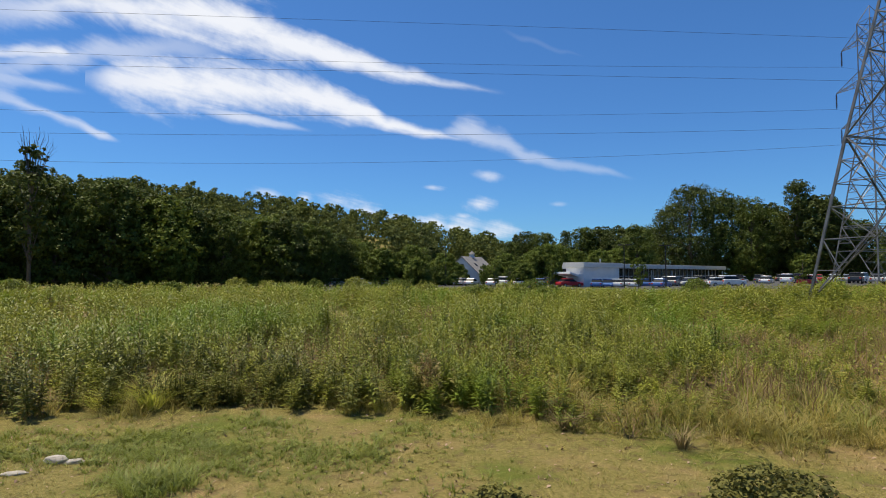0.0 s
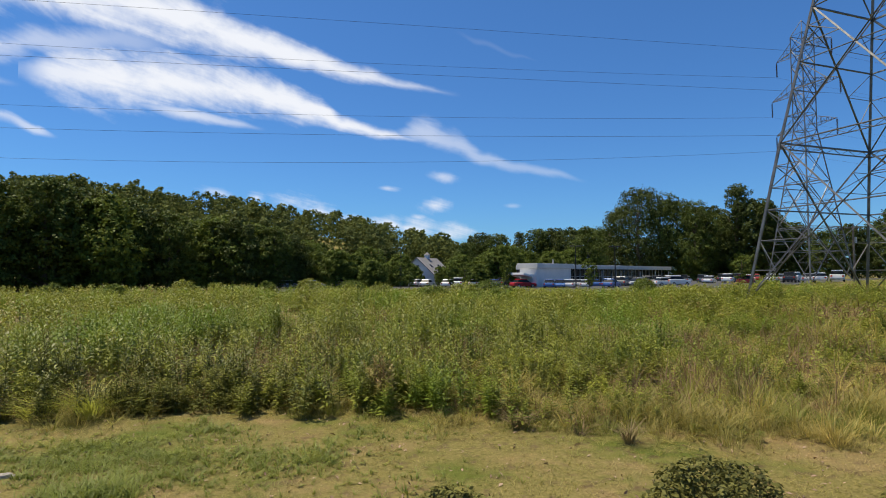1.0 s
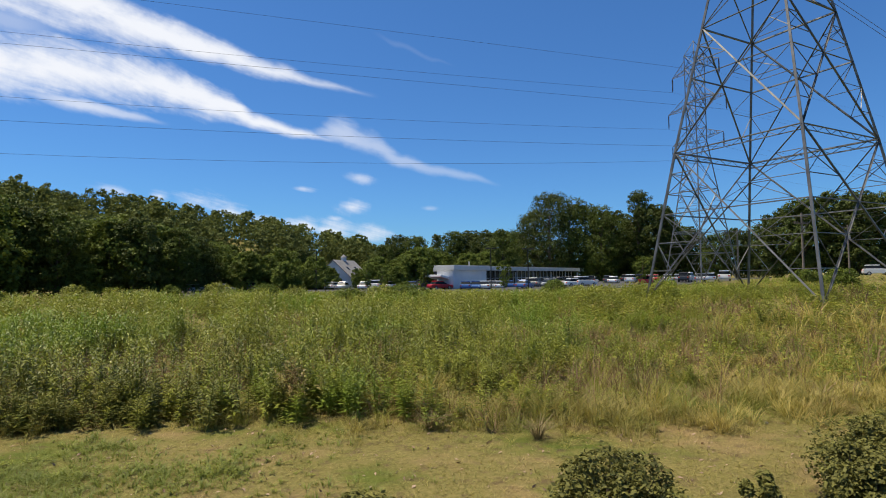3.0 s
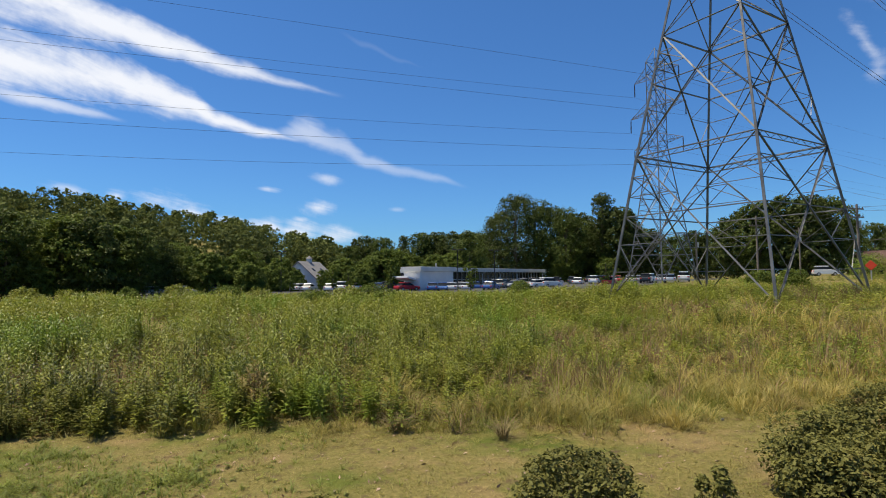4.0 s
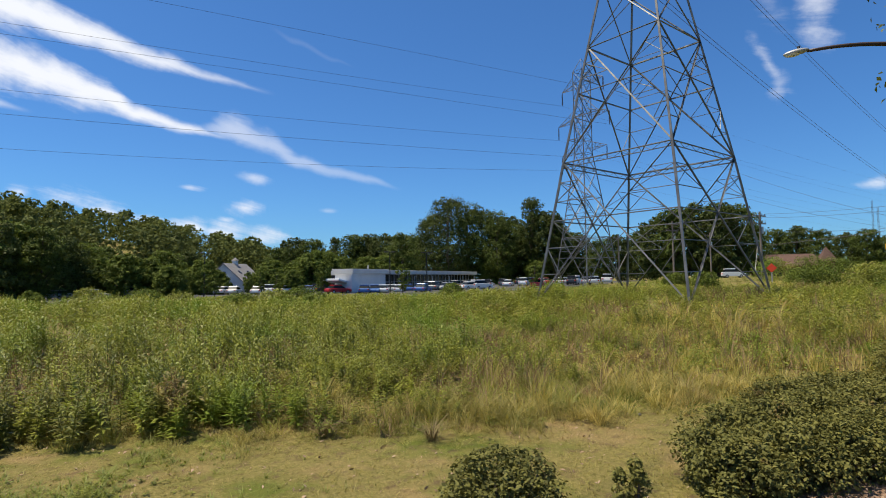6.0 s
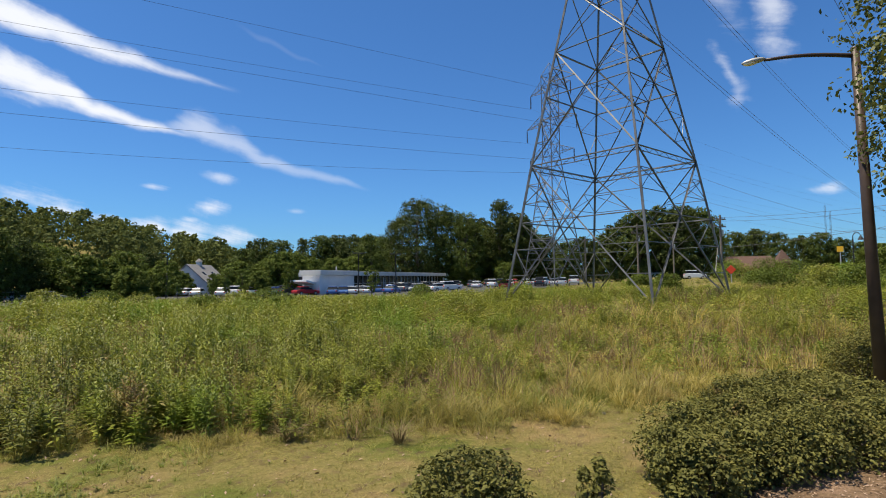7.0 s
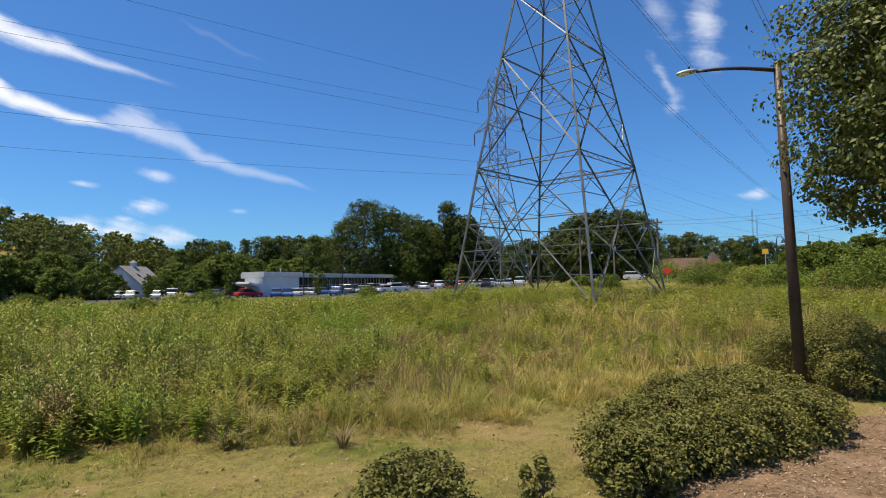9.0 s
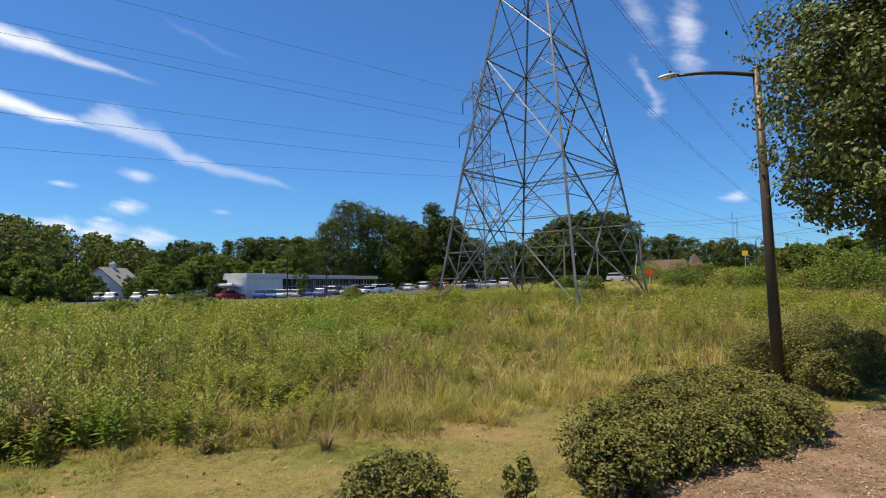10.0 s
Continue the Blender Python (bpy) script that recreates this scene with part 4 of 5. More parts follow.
# ---- street light ----
def street_lamp():
    x, y = 12.71, 5.84
    root = empty("street_lamp", pose(x, y, gz(x, y)), "brown steel street light with one long curved arm beside the shrubs", "street lamp")
    bm = bmesh.new()
    top = Vector((-0.06, 0.11, 7.0))
    tube(bm, [(0, 0, -0.1), Vector(top) * 0.5, top], [0.125, 0.10, 0.075], 16)
    pole = part("pole", bm, M_POLE, root, shade=True)
    bm = bmesh.new()
    tube(bm, [(0, 0, 0), (0, 0, 0.06)], [0.2, 0.2], 12)
    part("base_plate", bm, M_POLE, root)
    end = Vector((11.28 - x, 7.18 - y, 4.62 + EYE_Z - 0.14))
    start = Vector((-0.06, 0.11, 6.82))
    pts = [start.lerp(end, s) + Vector((0, 0, 0.09 * math.sin(min(1, s * 1.15) * math.pi * 0.8))) for s in [k / 10 for k in range(11)]]
    bm = bmesh.new()
    tube(bm, pts[:10], [0.05 - 0.02 * k / 10 for k in range(10)], 8)
    part("arm", bm, M_POLE, root, shade=True)
    d = (pts[10] - pts[8]).normalized()
    bm = bmesh.new()
    bmesh.ops.create_uvsphere(bm, u_segments=16, v_segments=10, radius=1)
    rot = Matrix.Rotation(math.atan2(d.y, d.x), 4, "Z") @ Matrix.Rotation(radians(8), 4, "Y")
    bmesh.ops.transform(bm, matrix=Matrix.Translation(pts[9] + d * 0.2) @ rot @ Matrix.Diagonal((0.24, 0.10, 0.06, 1)), verts=bm.verts)
    head = part("lamp_head", bm, M_LAMP, root, "grey oval cobra head", shade=True)
    bm = bmesh.new()
    bmesh.ops.create_uvsphere(bm, u_segments=14, v_segments=8, radius=1)
    bmesh.ops.transform(bm, matrix=Matrix.Translation(pts[9] + d * 0.25 - Vector((0, 0, 0.03))) @ rot @ Matrix.Diagonal((0.16, 0.085, 0.055, 1)), verts=bm.verts)
    part("lens", bm, M_LENS, head, "pale glass lens", shade=True)
    bm = bmesh.new()
    tube(bm, [pts[9] + d * 0.15 + Vector((0, 0, 0.045)), pts[9] + d * 0.15 + Vector((0, 0, 0.12))], [0.03, 0.026], 8)
    part("photocell", bm, M_BLACK, head)


street_lamp()

# ---- maple beside the street light ----
make_tree("maple_tree", "leafy green maple beside the street lamp", 77, 11.0, 3.0, 3.2, round_shape, M_MAPLE, pose(*polar(77.8, 14.0), 0, 0, 0), 90, 1500, 0.050, trunk_r=0.14, flat=0.7, stray=0.08)


# ---- mulch bed ----
def in_bed(x, y):
    return ((x - 8.8) / 5.6) ** 2 + ((y - 2.9) / 1.55) ** 2


def mulch_bed():
    n, rings = 96, 10
    v = [(8.8, 2.9, 0.05)]
    for j in range(1, rings + 1):
        for i in range(n):
            a = 2 * math.pi * i / n
            k = (1 + 0.05 * math.sin(5 * a) + 0.04 * math.sin(11 * a + 1)) * j / rings
            x, y = 8.8 + 5.6 * k * math.cos(a), 2.9 + 1.55 * k * math.sin(a)
            v.append((x, y, 0.05 * (1 - (j / rings) ** 4) + 0.012 * noise.noise((x * 4, y * 4, 0)) + (0.004 if j < rings else -0.03)))
    f = [(0, 1 + i, 1 + (i + 1) % n) for i in range(n)]
    for j in range(rings - 1):
        for i in range(n):
            a, b = 1 + j * n + i, 1 + j * n + (i + 1) % n
            f.append((a, a + n, b + n, b))
    me = bpy.data.meshes.new("mulch_bed")
    me.from_pydata(v, [], f)
    me.materials.append(M_MULCH)
    tagged(new("mulch_bed", me), "planting bed covered with faded reddish-brown bark mulch", "mulch bed", kind="structure")
    rnd = np.random.default_rng(21)
    m = 16000
    x, y = rnd.uniform(3.0, 15, m), rnd.uniform(1.2, 5.3, m)
    k = in_bed(x, y) < 1.05
    x, y = x[k], y[k]
    c = np.stack([x, y, 0.055 * np.clip(1 - in_bed(x, y) ** 2, 0, 1) + 0.012], -1)
    q, fq = leaf_quads(c, np.tile([0, 0, 1.6], (len(c), 1)), rnd.uniform(0.007, 0.03, len(c)), rnd, 0.35)
    tagged(new("bark_chips", mesh_np("bark_chips", q, fq, M_CHIP)), "loose shreds of bark lying on the mulch bed", "mulch", kind="stuff")


mulch_bed()


def lawn_litter():
    rnd = np.random.default_rng(31)
    az, r, x, y = lay(rnd, 2600, 3.5, 11)
    k = r < edge_r(az) + 0.4
    x, y = x[k], y[k]
    q, fq = leaf_quads(np.stack([x, y, ground_z(x, y) + 0.015], -1), np.tile([0, 0, 1.5], (len(x), 1)), rnd.uniform(0.006, 0.03, len(x)) * rnd.choice([0.7, 1, 1.6], len(x)), rnd, 0.4)
    tagged(new("lawn_litter", mesh_np("lawn_litter", q, fq, M_CHIP)), "scattered dry leaves and twigs on the lawn", "litter", kind="stuff")


lawn_litter()


# ---- plants and stones at the lawn's edge ----
def tuft(name, x, y, h, w, blades, mat, label, seed, width=0.006):
    pv, pf = grass_proto(seed, blades, w, width, 0.8)
    pv[:, 2] *= h
    ob = new(name, mesh_np(name, pv, pf, mat))
    ob.matrix_basis = pose(x, y, gz(x, y))
    return tagged(ob, label, "plant")


tuft("grass_clump", -5.2, 9.95, 0.55, 0.75, 260, M_SPIKE, "arching yellow-green grass clump at the lawn's edge", 301)
tuft("grass_clump", -5.9, 9.85, 0.42, 0.6, 150, M_SPIKE, "arching yellow-green grass clump at the lawn's edge", 302)
for i, (x, y, h) in enumerate([(3.3, 7.7, 0.34), (4.9, 8.6, 0.3), (6.4, 9.4, 0.35), (1.9, 8.6, 0.28)]):
    tuft("dry_plant", x, y, h, 0.3, 90, M_DEAD, "withered brown bushy weed standing in dry grass", 310 + i, 0.005)
for i in range(9):
    az, r = [(24, 13), (33, 15.5), (40, 12.6), (44, 17), (17, 11.5), (29, 20), (50, 19), (37, 23), (12, 10.4)][i]
    p = polar(az, r)
    tuft("grass_clump", p.x, p.y, 0.75, 0.5, 70, M_DRY, "pale straw-coloured grass clump", 330 + i, 0.006)


def low_leafy(name, cx, cy, rx, ry, n, h, leaf, mat, label, seed):
    rnd = np.random.default_rng(seed)
    a, d = rnd.uniform(0, 6.28, n), np.abs(rnd.normal(0, 0.55, n)).clip(0, 1.6)
    x, y = cx + rx * d * np.cos(a), cy + ry * d * np.sin(a)
    protos = [weed_proto(seed + k, 9, leaf, 0.3) for k in range(4)]
    v, f = scatter(protos, rnd.integers(0, 4, n), np.stack([x, y, ground_z(x, y)], -1), np.ones(n), rnd.uniform(0, 6.28, n), h * rnd.uniform(0.5, 1.2, n) * (1.1 - 0.45 * d))
    tagged(new(name, mesh_np(name, v, f, mat)), label, "weeds", kind="stuff")


def green_tufts(cx, cy, rx, ry, n, h, mat, seed):
    rnd = np.random.default_rng(seed)
    x, y = cx + rnd.normal(0, rx, n), cy + rnd.normal(0, ry, n)
    protos = [grass_proto(seed + k, 12, 0.9, 0.03, 0.9) for k in range(4)]
    v, f = scatter(protos, rnd.integers(0, 4, n), np.stack([x, y, ground_z(x, y)], -1), np.full(n, h), rnd.uniform(0, 6.28, n), h * rnd.uniform(0.5, 1.1, n))
    tagged(new("lawn_tufts", mesh_np("lawn_tufts", v, f, mat)), "fresh green coarse grass tufts growing in the lawn", "grass", kind="stuff")


M_FRESH = material("fresh_grass", (0.10, 0.135, 0.02), (0.27, 0.30, 0.05), 2.0, 0.55, leaf=0.3, island=True)
def lawn_patches():
    """Coarse green tufts over the damper side of the lawn, with bare spots between them."""
    rnd = np.random.default_rng(47)
    n = 5200
    az, r, x, y = lay(rnd, n, 4.6, 10.6, -46, 14)
    d = 0.6 * drift(x, y, 1.5) + 0.4 * drift(x + 50, y, 0.5)
    keep = (r < edge_r(az) - 0.5) & (rnd.random(n) < smooth(0.4, 0.62, d) * (1 - 0.85 * smooth(-12, 12, az)))
    x, y, d = x[keep], y[keep], d[keep]
    protos = [grass_proto(620 + k, 8, 0.9, 0.045, 0.9) for k in range(5)]
    h = rnd.uniform(0.04, 0.10, len(x)) * (0.4 + 1.2 * d)
    v, f = scatter(protos, rnd.integers(0, 5, len(x)), np.stack([x, y, ground_z(x, y)], -1), h * 1.2, rnd.uniform(0, 6.28, len(x)), h)
    tagged(new("lawn_tufts", mesh_np("lawn_tufts", v, f, M_FRESH)), "fresh green coarse grass tufts growing in the lawn", "grass", kind="stuff")


lawn_patches()
green_tufts(-3.3, 6.3, 0.22, 0.2, 60, 0.22, M_FRESH, 601)
green_tufts(-3.2, 7.6, 0.6, 0.35, 130, 0.11, M_FRESH, 602)
green_tufts(-5.9, 8.1, 0.9, 0.35, 110, 0.11, M_WEED, 603)
green_tufts(-1.6, 7.0, 0.9, 0.6, 90, 0.09, M_FRESH, 604)
low_leafy("lawn_weeds", -2.9, 7.6, 1.0, 0.6, 160, 0.09, 0.06, M_WEED, "fresh green broadleaf weeds growing in the lawn", 402)
low_leafy("lawn_weeds", -4.2, 8.2, 1.6, 0.8, 220, 0.09, 0.08, M_WEED, "fresh green broadleaf weeds growing in the lawn", 406)
low_leafy("lawn_weeds", -1.0, 7.4, 1.4, 0.9, 130, 0.07, 0.07, M_WEED, "fresh green broadleaf weeds growing in the lawn", 407)
low_leafy("lawn_weeds", -5.8, 7.4, 0.9, 0.5, 130, 0.09, 0.06, M_WEED, "fresh green broadleaf weeds growing in the lawn", 403)
low_leafy("lawn_weeds", -2.0, 5.4, 0.7, 0.4, 140, 0.10, 0.06, M_DARKWEED, "fresh green broadleaf weeds growing in the lawn", 404)
low_leafy("edge_weeds", -4.6, 10.2, 2.8, 0.3, 260, 0.55, 0.14, M_DARKWEED, "dark leafy weeds overhanging the lawn's edge", 405)


def stone(x, y, sx, sy, sz, seed, rz):
    bm = bmesh.new()
    bmesh.ops.create_icosphere(bm, subdivisions=3, radius=1)
    for v in bm.verts:
        v.co *= 1 + 0.28 * noise.noise(v.co * 1.7 + Vector((seed, 0, 0))) + 0.1 * noise.noise(v.co * 5 + Vector((0, seed, 0)))
        v.co.z = max(v.co.z, -0.4)
    bmesh.ops.transform(bm, matrix=Matrix.Diagonal((sx, sy, sz, 1)), verts=bm.verts)
    ob = part("rock", bm, M_ROCK, None, "pale weathered rock half sunk in the lawn", True)
    ob.matrix_basis = pose(x, y, gz(x, y) + sz * 0.3, 0, 0, rz)
    tagged(ob, "", "rock", "rocks in the lawn")


stone(-4.95, 7.15, 0.19, 0.08, 0.065, 3, -12)
stone(-4.68, 7.12, 0.12, 0.06, 0.04, 12, 8)
stone(-5.15, 6.72, 0.15, 0.06, 0.028, 8, 15)
stone(7.1, 7.5, 0.03, 0.03, 0.025, 5, 0)
for i, (az, r, length, turn) in enumerate([(21, 15.5, 1.6, 10), (19, 13.6, 1.3, -20), (22.5, 14.2, 1.0, 35), (35, 14.5, 1.2, 5), (14, 9.1, 0.7, 20)]):
    p = polar(az, r)
    bm = bmesh.new()
    tube(bm, [(-length / 2, 0, 0.25), (0, 0.05, 0.32), (length / 2, -0.03, 0.2)], [0.02, 0.016, 0.006], 6)
    for k in range(4):
        x = length * (k / 5 - 0.3)
        tube(bm, [(x, 0.02, 0.29), (x + 0.15, 0.12 * (-1) ** k, 0.42)], [0.008, 0.003], 5)
    ob = part("dead_branch", bm, M_DEAD, None, "bare grey-brown dead branch lying among the weeds")
    ob.matrix_basis = pose(p.x, p.y, gz(p.x, p.y) - (0.18 if r < 11 else 0), 0, 0, turn)
    tagged(ob, "", "branch")

# shrubs that stand out of the field
for i, (az, d, r, h) in enumerate([(7.0, 40, 1.5, 1.9), (9.5, 43, 1.7, 1.95), (11, 38, 1.1, 1.7), (-9, 58, 1.4, 2.1), (-13, 60, 1.2, 2.0), (24.6, 58, 1.3, 1.9), (-35, 45, 1.2, 1.6),
                                   (56.8, 57, 1.5, 1.5), (58, 52, 1.8, 1.9), (61.5, 50, 1.7, 1.9), (64.2, 44, 1.8, 2.0), (66, 42, 1.6, 1.2), (68.2, 40, 2.0, 1.7), (70.4, 38, 2.3, 2.7), (72.6, 36, 2.4, 2.9), (54.6, 72, 2.2, 2.6), (57.2, 76, 2.4, 2.7), (59.4, 74, 2.2, 2.4), (62.8, 58, 1.8, 2.1), (49, 48, 1.2, 1.7), (46.5, 60, 1.2, 1.5),
                                   (-38, 62, 1.4, 2.0), (-30.5, 64, 1.2, 1.9), (-26, 60, 1.0, 1.8), (-20.5, 62, 1.5, 2.1), (-16, 57, 1.0, 1.7), (-4.5, 54, 1.6, 1.9), (-1.5, 50, 1.3, 1.5), (3.5, 47, 1.4, 1.4)]):
    p = polar(az, d)
    shrub(pose(p.x, p.y, gz(p.x, p.y)), 500 + i, r, h, 0.075, 16, 240, M_TREES[2] if i % 3 else M_WEED, "dense green wild shrub rising out of the weeds", "shrubs in the field", "wild_shrub")

# sparse dead-topped tree over the left wood
make_tree("sparse_tree", "thin half-dead tree with bare twigs above its leaves", 91, 18.6, 2.3, 5.0, tall_shape, M_TREES[1], pose(*polar(-36.9, 84)), 30, 55, 0.26, trunk_r=0.2)
bm = bmesh.new()
for k in range(16):
    a = k * 2.1
    x, y = 2.2 * math.cos(a) * (0.3 + k % 4 * 0.28), 1.5 * math.sin(a) * 0.6
    h = 18.6 + (k * 7 % 5) * 0.5
    tube(bm, [(x * 0.2, y * 0.2, 13.5), (x * 0.7, y * 0.8, h - 2), (x * 0.9 + 0.15, y, h - 0.8), (x * 0.95, y, h)], [0.05, 0.032, 0.02, 0.008], 5)
    tube(bm, [(x * 0.7, y * 0.8, h - 2), (x * 1.2, y, h - 1.0)], [0.02, 0.008], 4)
twig = part("bare_twigs", bm, M_BARK, None)
twig.parent = [o for o in bpy.data.objects if o.name.startswith("sparse_tree")][0]

# ---- car park and buildings ----
def slab(name, corners, z, thick, mat, label, category):
    bm = bmesh.new()
    top = [bm.verts.new((x, y, gz(x, y) + z)) for x, y in corners]
    low = [bm.verts.new((x, y, gz(x, y) + z - thick)) for x, y in corners]
    bm.faces.new(top)
    n = len(top)
    for i in range(n):
        bm.faces.new((low[i], low[(i + 1) % n], top[(i + 1) % n], top[i]))
    bmesh.ops.recalc_face_normals(bm, faces=bm.faces)
    return tagged(part(name, bm, mat, None, label), "", category, kind="structure")


slab("parking_lot", [tuple(polar(a, d).xy) for a, d in ((-14, 80), (8, 76), (24, 80), (36, 84), (44, 140), (12, 146), (0, 122), (-14, 120))], 0.12, 0.6, M_ASPHALT, "grey asphalt car park beyond the field", "car park")
slab("kerb", [tuple(polar(a, d).xy) for a, d in ((-14, 79.4), (8, 75.4), (24, 79.4), (36, 83.4), (36, 83.7), (24, 79.7), (8, 75.7), (-14, 79.7))], 0.26, 0.6, M_CURB, "pale concrete kerb along the car park", "kerb")

CX, CY, BROT = 23.6, 92.0, 43.2


def dealership():
    root = empty("showroom_building", pose(CX, CY, 0.15, 0, 0, BROT), "low flat-roofed white showroom with a broad fascia and glazed front", "building")
    bm = bmesh.new()
    box(bm, (11.7, 3.4, 3.5), Matrix.Translation((5.85, 1.9, 1.65)))
    part("wall", bm, M_WHITEWALL, root, "plain white rendered wall")
    # the showroom's inner shade, put in as a solid black block behind the panes
    bm = bmesh.new()
    box(bm, (49.0, 11.0, 3.4), Matrix.Translation((36.3, 6.9, 1.6)))
    part("back_wall", bm, M_BLACK, root, "solid black block standing in for the unlit showroom interior behind the glass")
    bm = bmesh.new()
    box(bm, (12.4, 4.2, 0.85), Matrix.Translation((5.7, 1.8, 3.78)), 0.02)
    part("fascia", bm, M_FASCIA, root, "pale grey panelled fascia")
    bm = bmesh.new()
    box(bm, (49.6, 13.0, 0.8), Matrix.Translation((36.8, 6.2, 3.7)), 0.02)
    part("fascia", bm, M_FASCIA, root, "pale grey panelled fascia")
    bm = bmesh.new()
    for k in range(18):
        box(bm, (0.02, 0.04, 0.76), Matrix.Translation((13 + k * 2.8, -0.30, 3.7)))
    part("fascia_joints", bm, M_FRAME, root)
    pane, mull = None, None
    for k in range(24):
        x = 12.8 + k * 2.0
        for z, h in ((0.95, 1.7), (2.55, 1.4)):
            if pane is None:
                bm = bmesh.new()
                box(bm, (1.9, 0.05, 1.0), Matrix())
                pane = part("pane", bm, M_GLASS, root)
                ob = pane
            else:
                ob = new("pane", pane.data)
                ob.parent = root
            ob.matrix_basis = Matrix.Translation((x + 1.0, 1.2, z)) @ Matrix.Diagonal((1, 1, h, 1))
        if mull is None:
            bm = bmesh.new()
            box(bm, (0.12, 0.16, 3.2), Matrix.Translation((0, 0, 0.2)))
            mull = part("mullion", bm, M_FRAME, root)
            ob = mull
        else:
            ob = new("mullion", mull.data)
            ob.parent = root
        ob.matrix_basis = Matrix.Translation((x, 1.12, 1.45))
    bm = bmesh.new()
    box(bm, (48.4, 0.1, 0.1), Matrix.Translation((36.8, 1.1, 1.83)))
    part("transom", bm, M_FRAME, root)
    for x in (24.0, 33.0, 43.0, 52.0, 60.5):
        bm = bmesh.new()
        tube(bm, [(x, 0.1, 0), (x, 0.1, 2.95)], [0.12, 0.12], 10)
        part("column", bm, M_FRAME, root)
    bm = bmesh.new()
    box(bm, (2.6, 3.2, 0.35), Matrix.Translation((-1.4, 2.6, 2.2)) @ Matrix.Rotation(radians(10), 4, "Y"), 0.03)
    part("entrance_canopy", bm, M_WHITEWALL, root, "small white entrance canopy")
    for x, y, h in ((10.0, 3.0, 0.9), (20, 6, 0.35), (25, 7, 0.35), (30, 5, 0.4), (42, 7, 0.3)):
        bm = bmesh.new()
        tube(bm, [(x, y, 3.9), (x, y, 4.15 + h)], [0.14, 0.14], 8)
        part("roof_vent", bm, M_LAMP, root)


dealership()


def gable_house():
    p = polar(3.0, 128)
    root = empty("gabled_house", pose(p.x, p.y, 0, 0, 0, -30), "white house with a steep grey shingle roof and a cupola", "house")
    w, l, e, r = 4.2, 4.9, 2.6, 6.3

    def prism(w, l, e, r):
        bm = bmesh.new()
        a = [bm.verts.new(c) for c in ((-w, -l, -.2), (w, -l, -.2), (w, -l, e), (0, -l, r), (-w, -l, e))]
        b = [bm.verts.new((v.co.x, l, v.co.z)) for v in a]
        bm.faces.new(a)
        bm.faces.new(list(reversed(b)))
        for i in range(5):
            bm.faces.new((a[i], b[i], b[(i + 1) % 5], a[(i + 1) % 5]))
        bmesh.ops.recalc_face_normals(bm, faces=bm.faces)
        return bm

    part("wall", prism(w, l, e, r - 0.1), M_WHITEWALL, root, "white boarded wall")
    for s in (-1, 1):
        bm = bmesh.new()
        ang = math.atan2(r - e, w)
        n = math.hypot(r - e, w) + 0.5
        box(bm, (n, 2 * l + 0.7, 0.14), Matrix.Translation((s * (w + 0.28) / 2, 0, (e + r) / 2 - 0.1)) @ Matrix.Rotation(s * ang, 4, "Y"))
        part("roof", bm, M_ROOFG, root, "grey shingle roof slope")
    bm = prism(1.6, 1.2, 2.6, 4.4)
    bmesh.ops.transform(bm, matrix=Matrix.Translation((-1.2, -l - 0.9, 0)), verts=bm.verts)
    part("porch", bm, M_WHITEWALL, root, "white porch gable")
    bm = bmesh.new()
    box(bm, (0.9, 0.9, 0.9), Matrix.Translation((0, 0, r + 0.3)))
    cup = part("cupola", bm, M_WHITEWALL, root, "white louvred cupola")
    bm = bmesh.new()
    bmesh.ops.create_cone(bm, cap_ends=True, segments=4, radius1=0.85, radius2=0.02, depth=0.7, matrix=Matrix.Translation((0, 0, r + 1.1)) @ Matrix.Rotation(radians(45), 4, "Z"))
    part("cupola_roof", bm, M_ROOFG, cup)
    for x, z in ((-1.6, 1.5), (1.6, 1.5), (0, 4.0)):
        bm = bmesh.new()
        box(bm, (0.9, 0.08, 1.2), Matrix.Translation((x, -l - 0.03, z)))
        part("window", bm, M_GLASS, root)
    for y in (-2.2, 1.8):
        bm = bmesh.new()
        box(bm, (0.9, 0.7, 0.1), Matrix.Translation((w * 0.5 + 0.12, y, (e + r) / 2 + 0.05)) @ Matrix.Rotation(math.atan2(r - e, w), 4, "Y"))
        part("skylight", bm, M_GLASS, root)


gable_house()


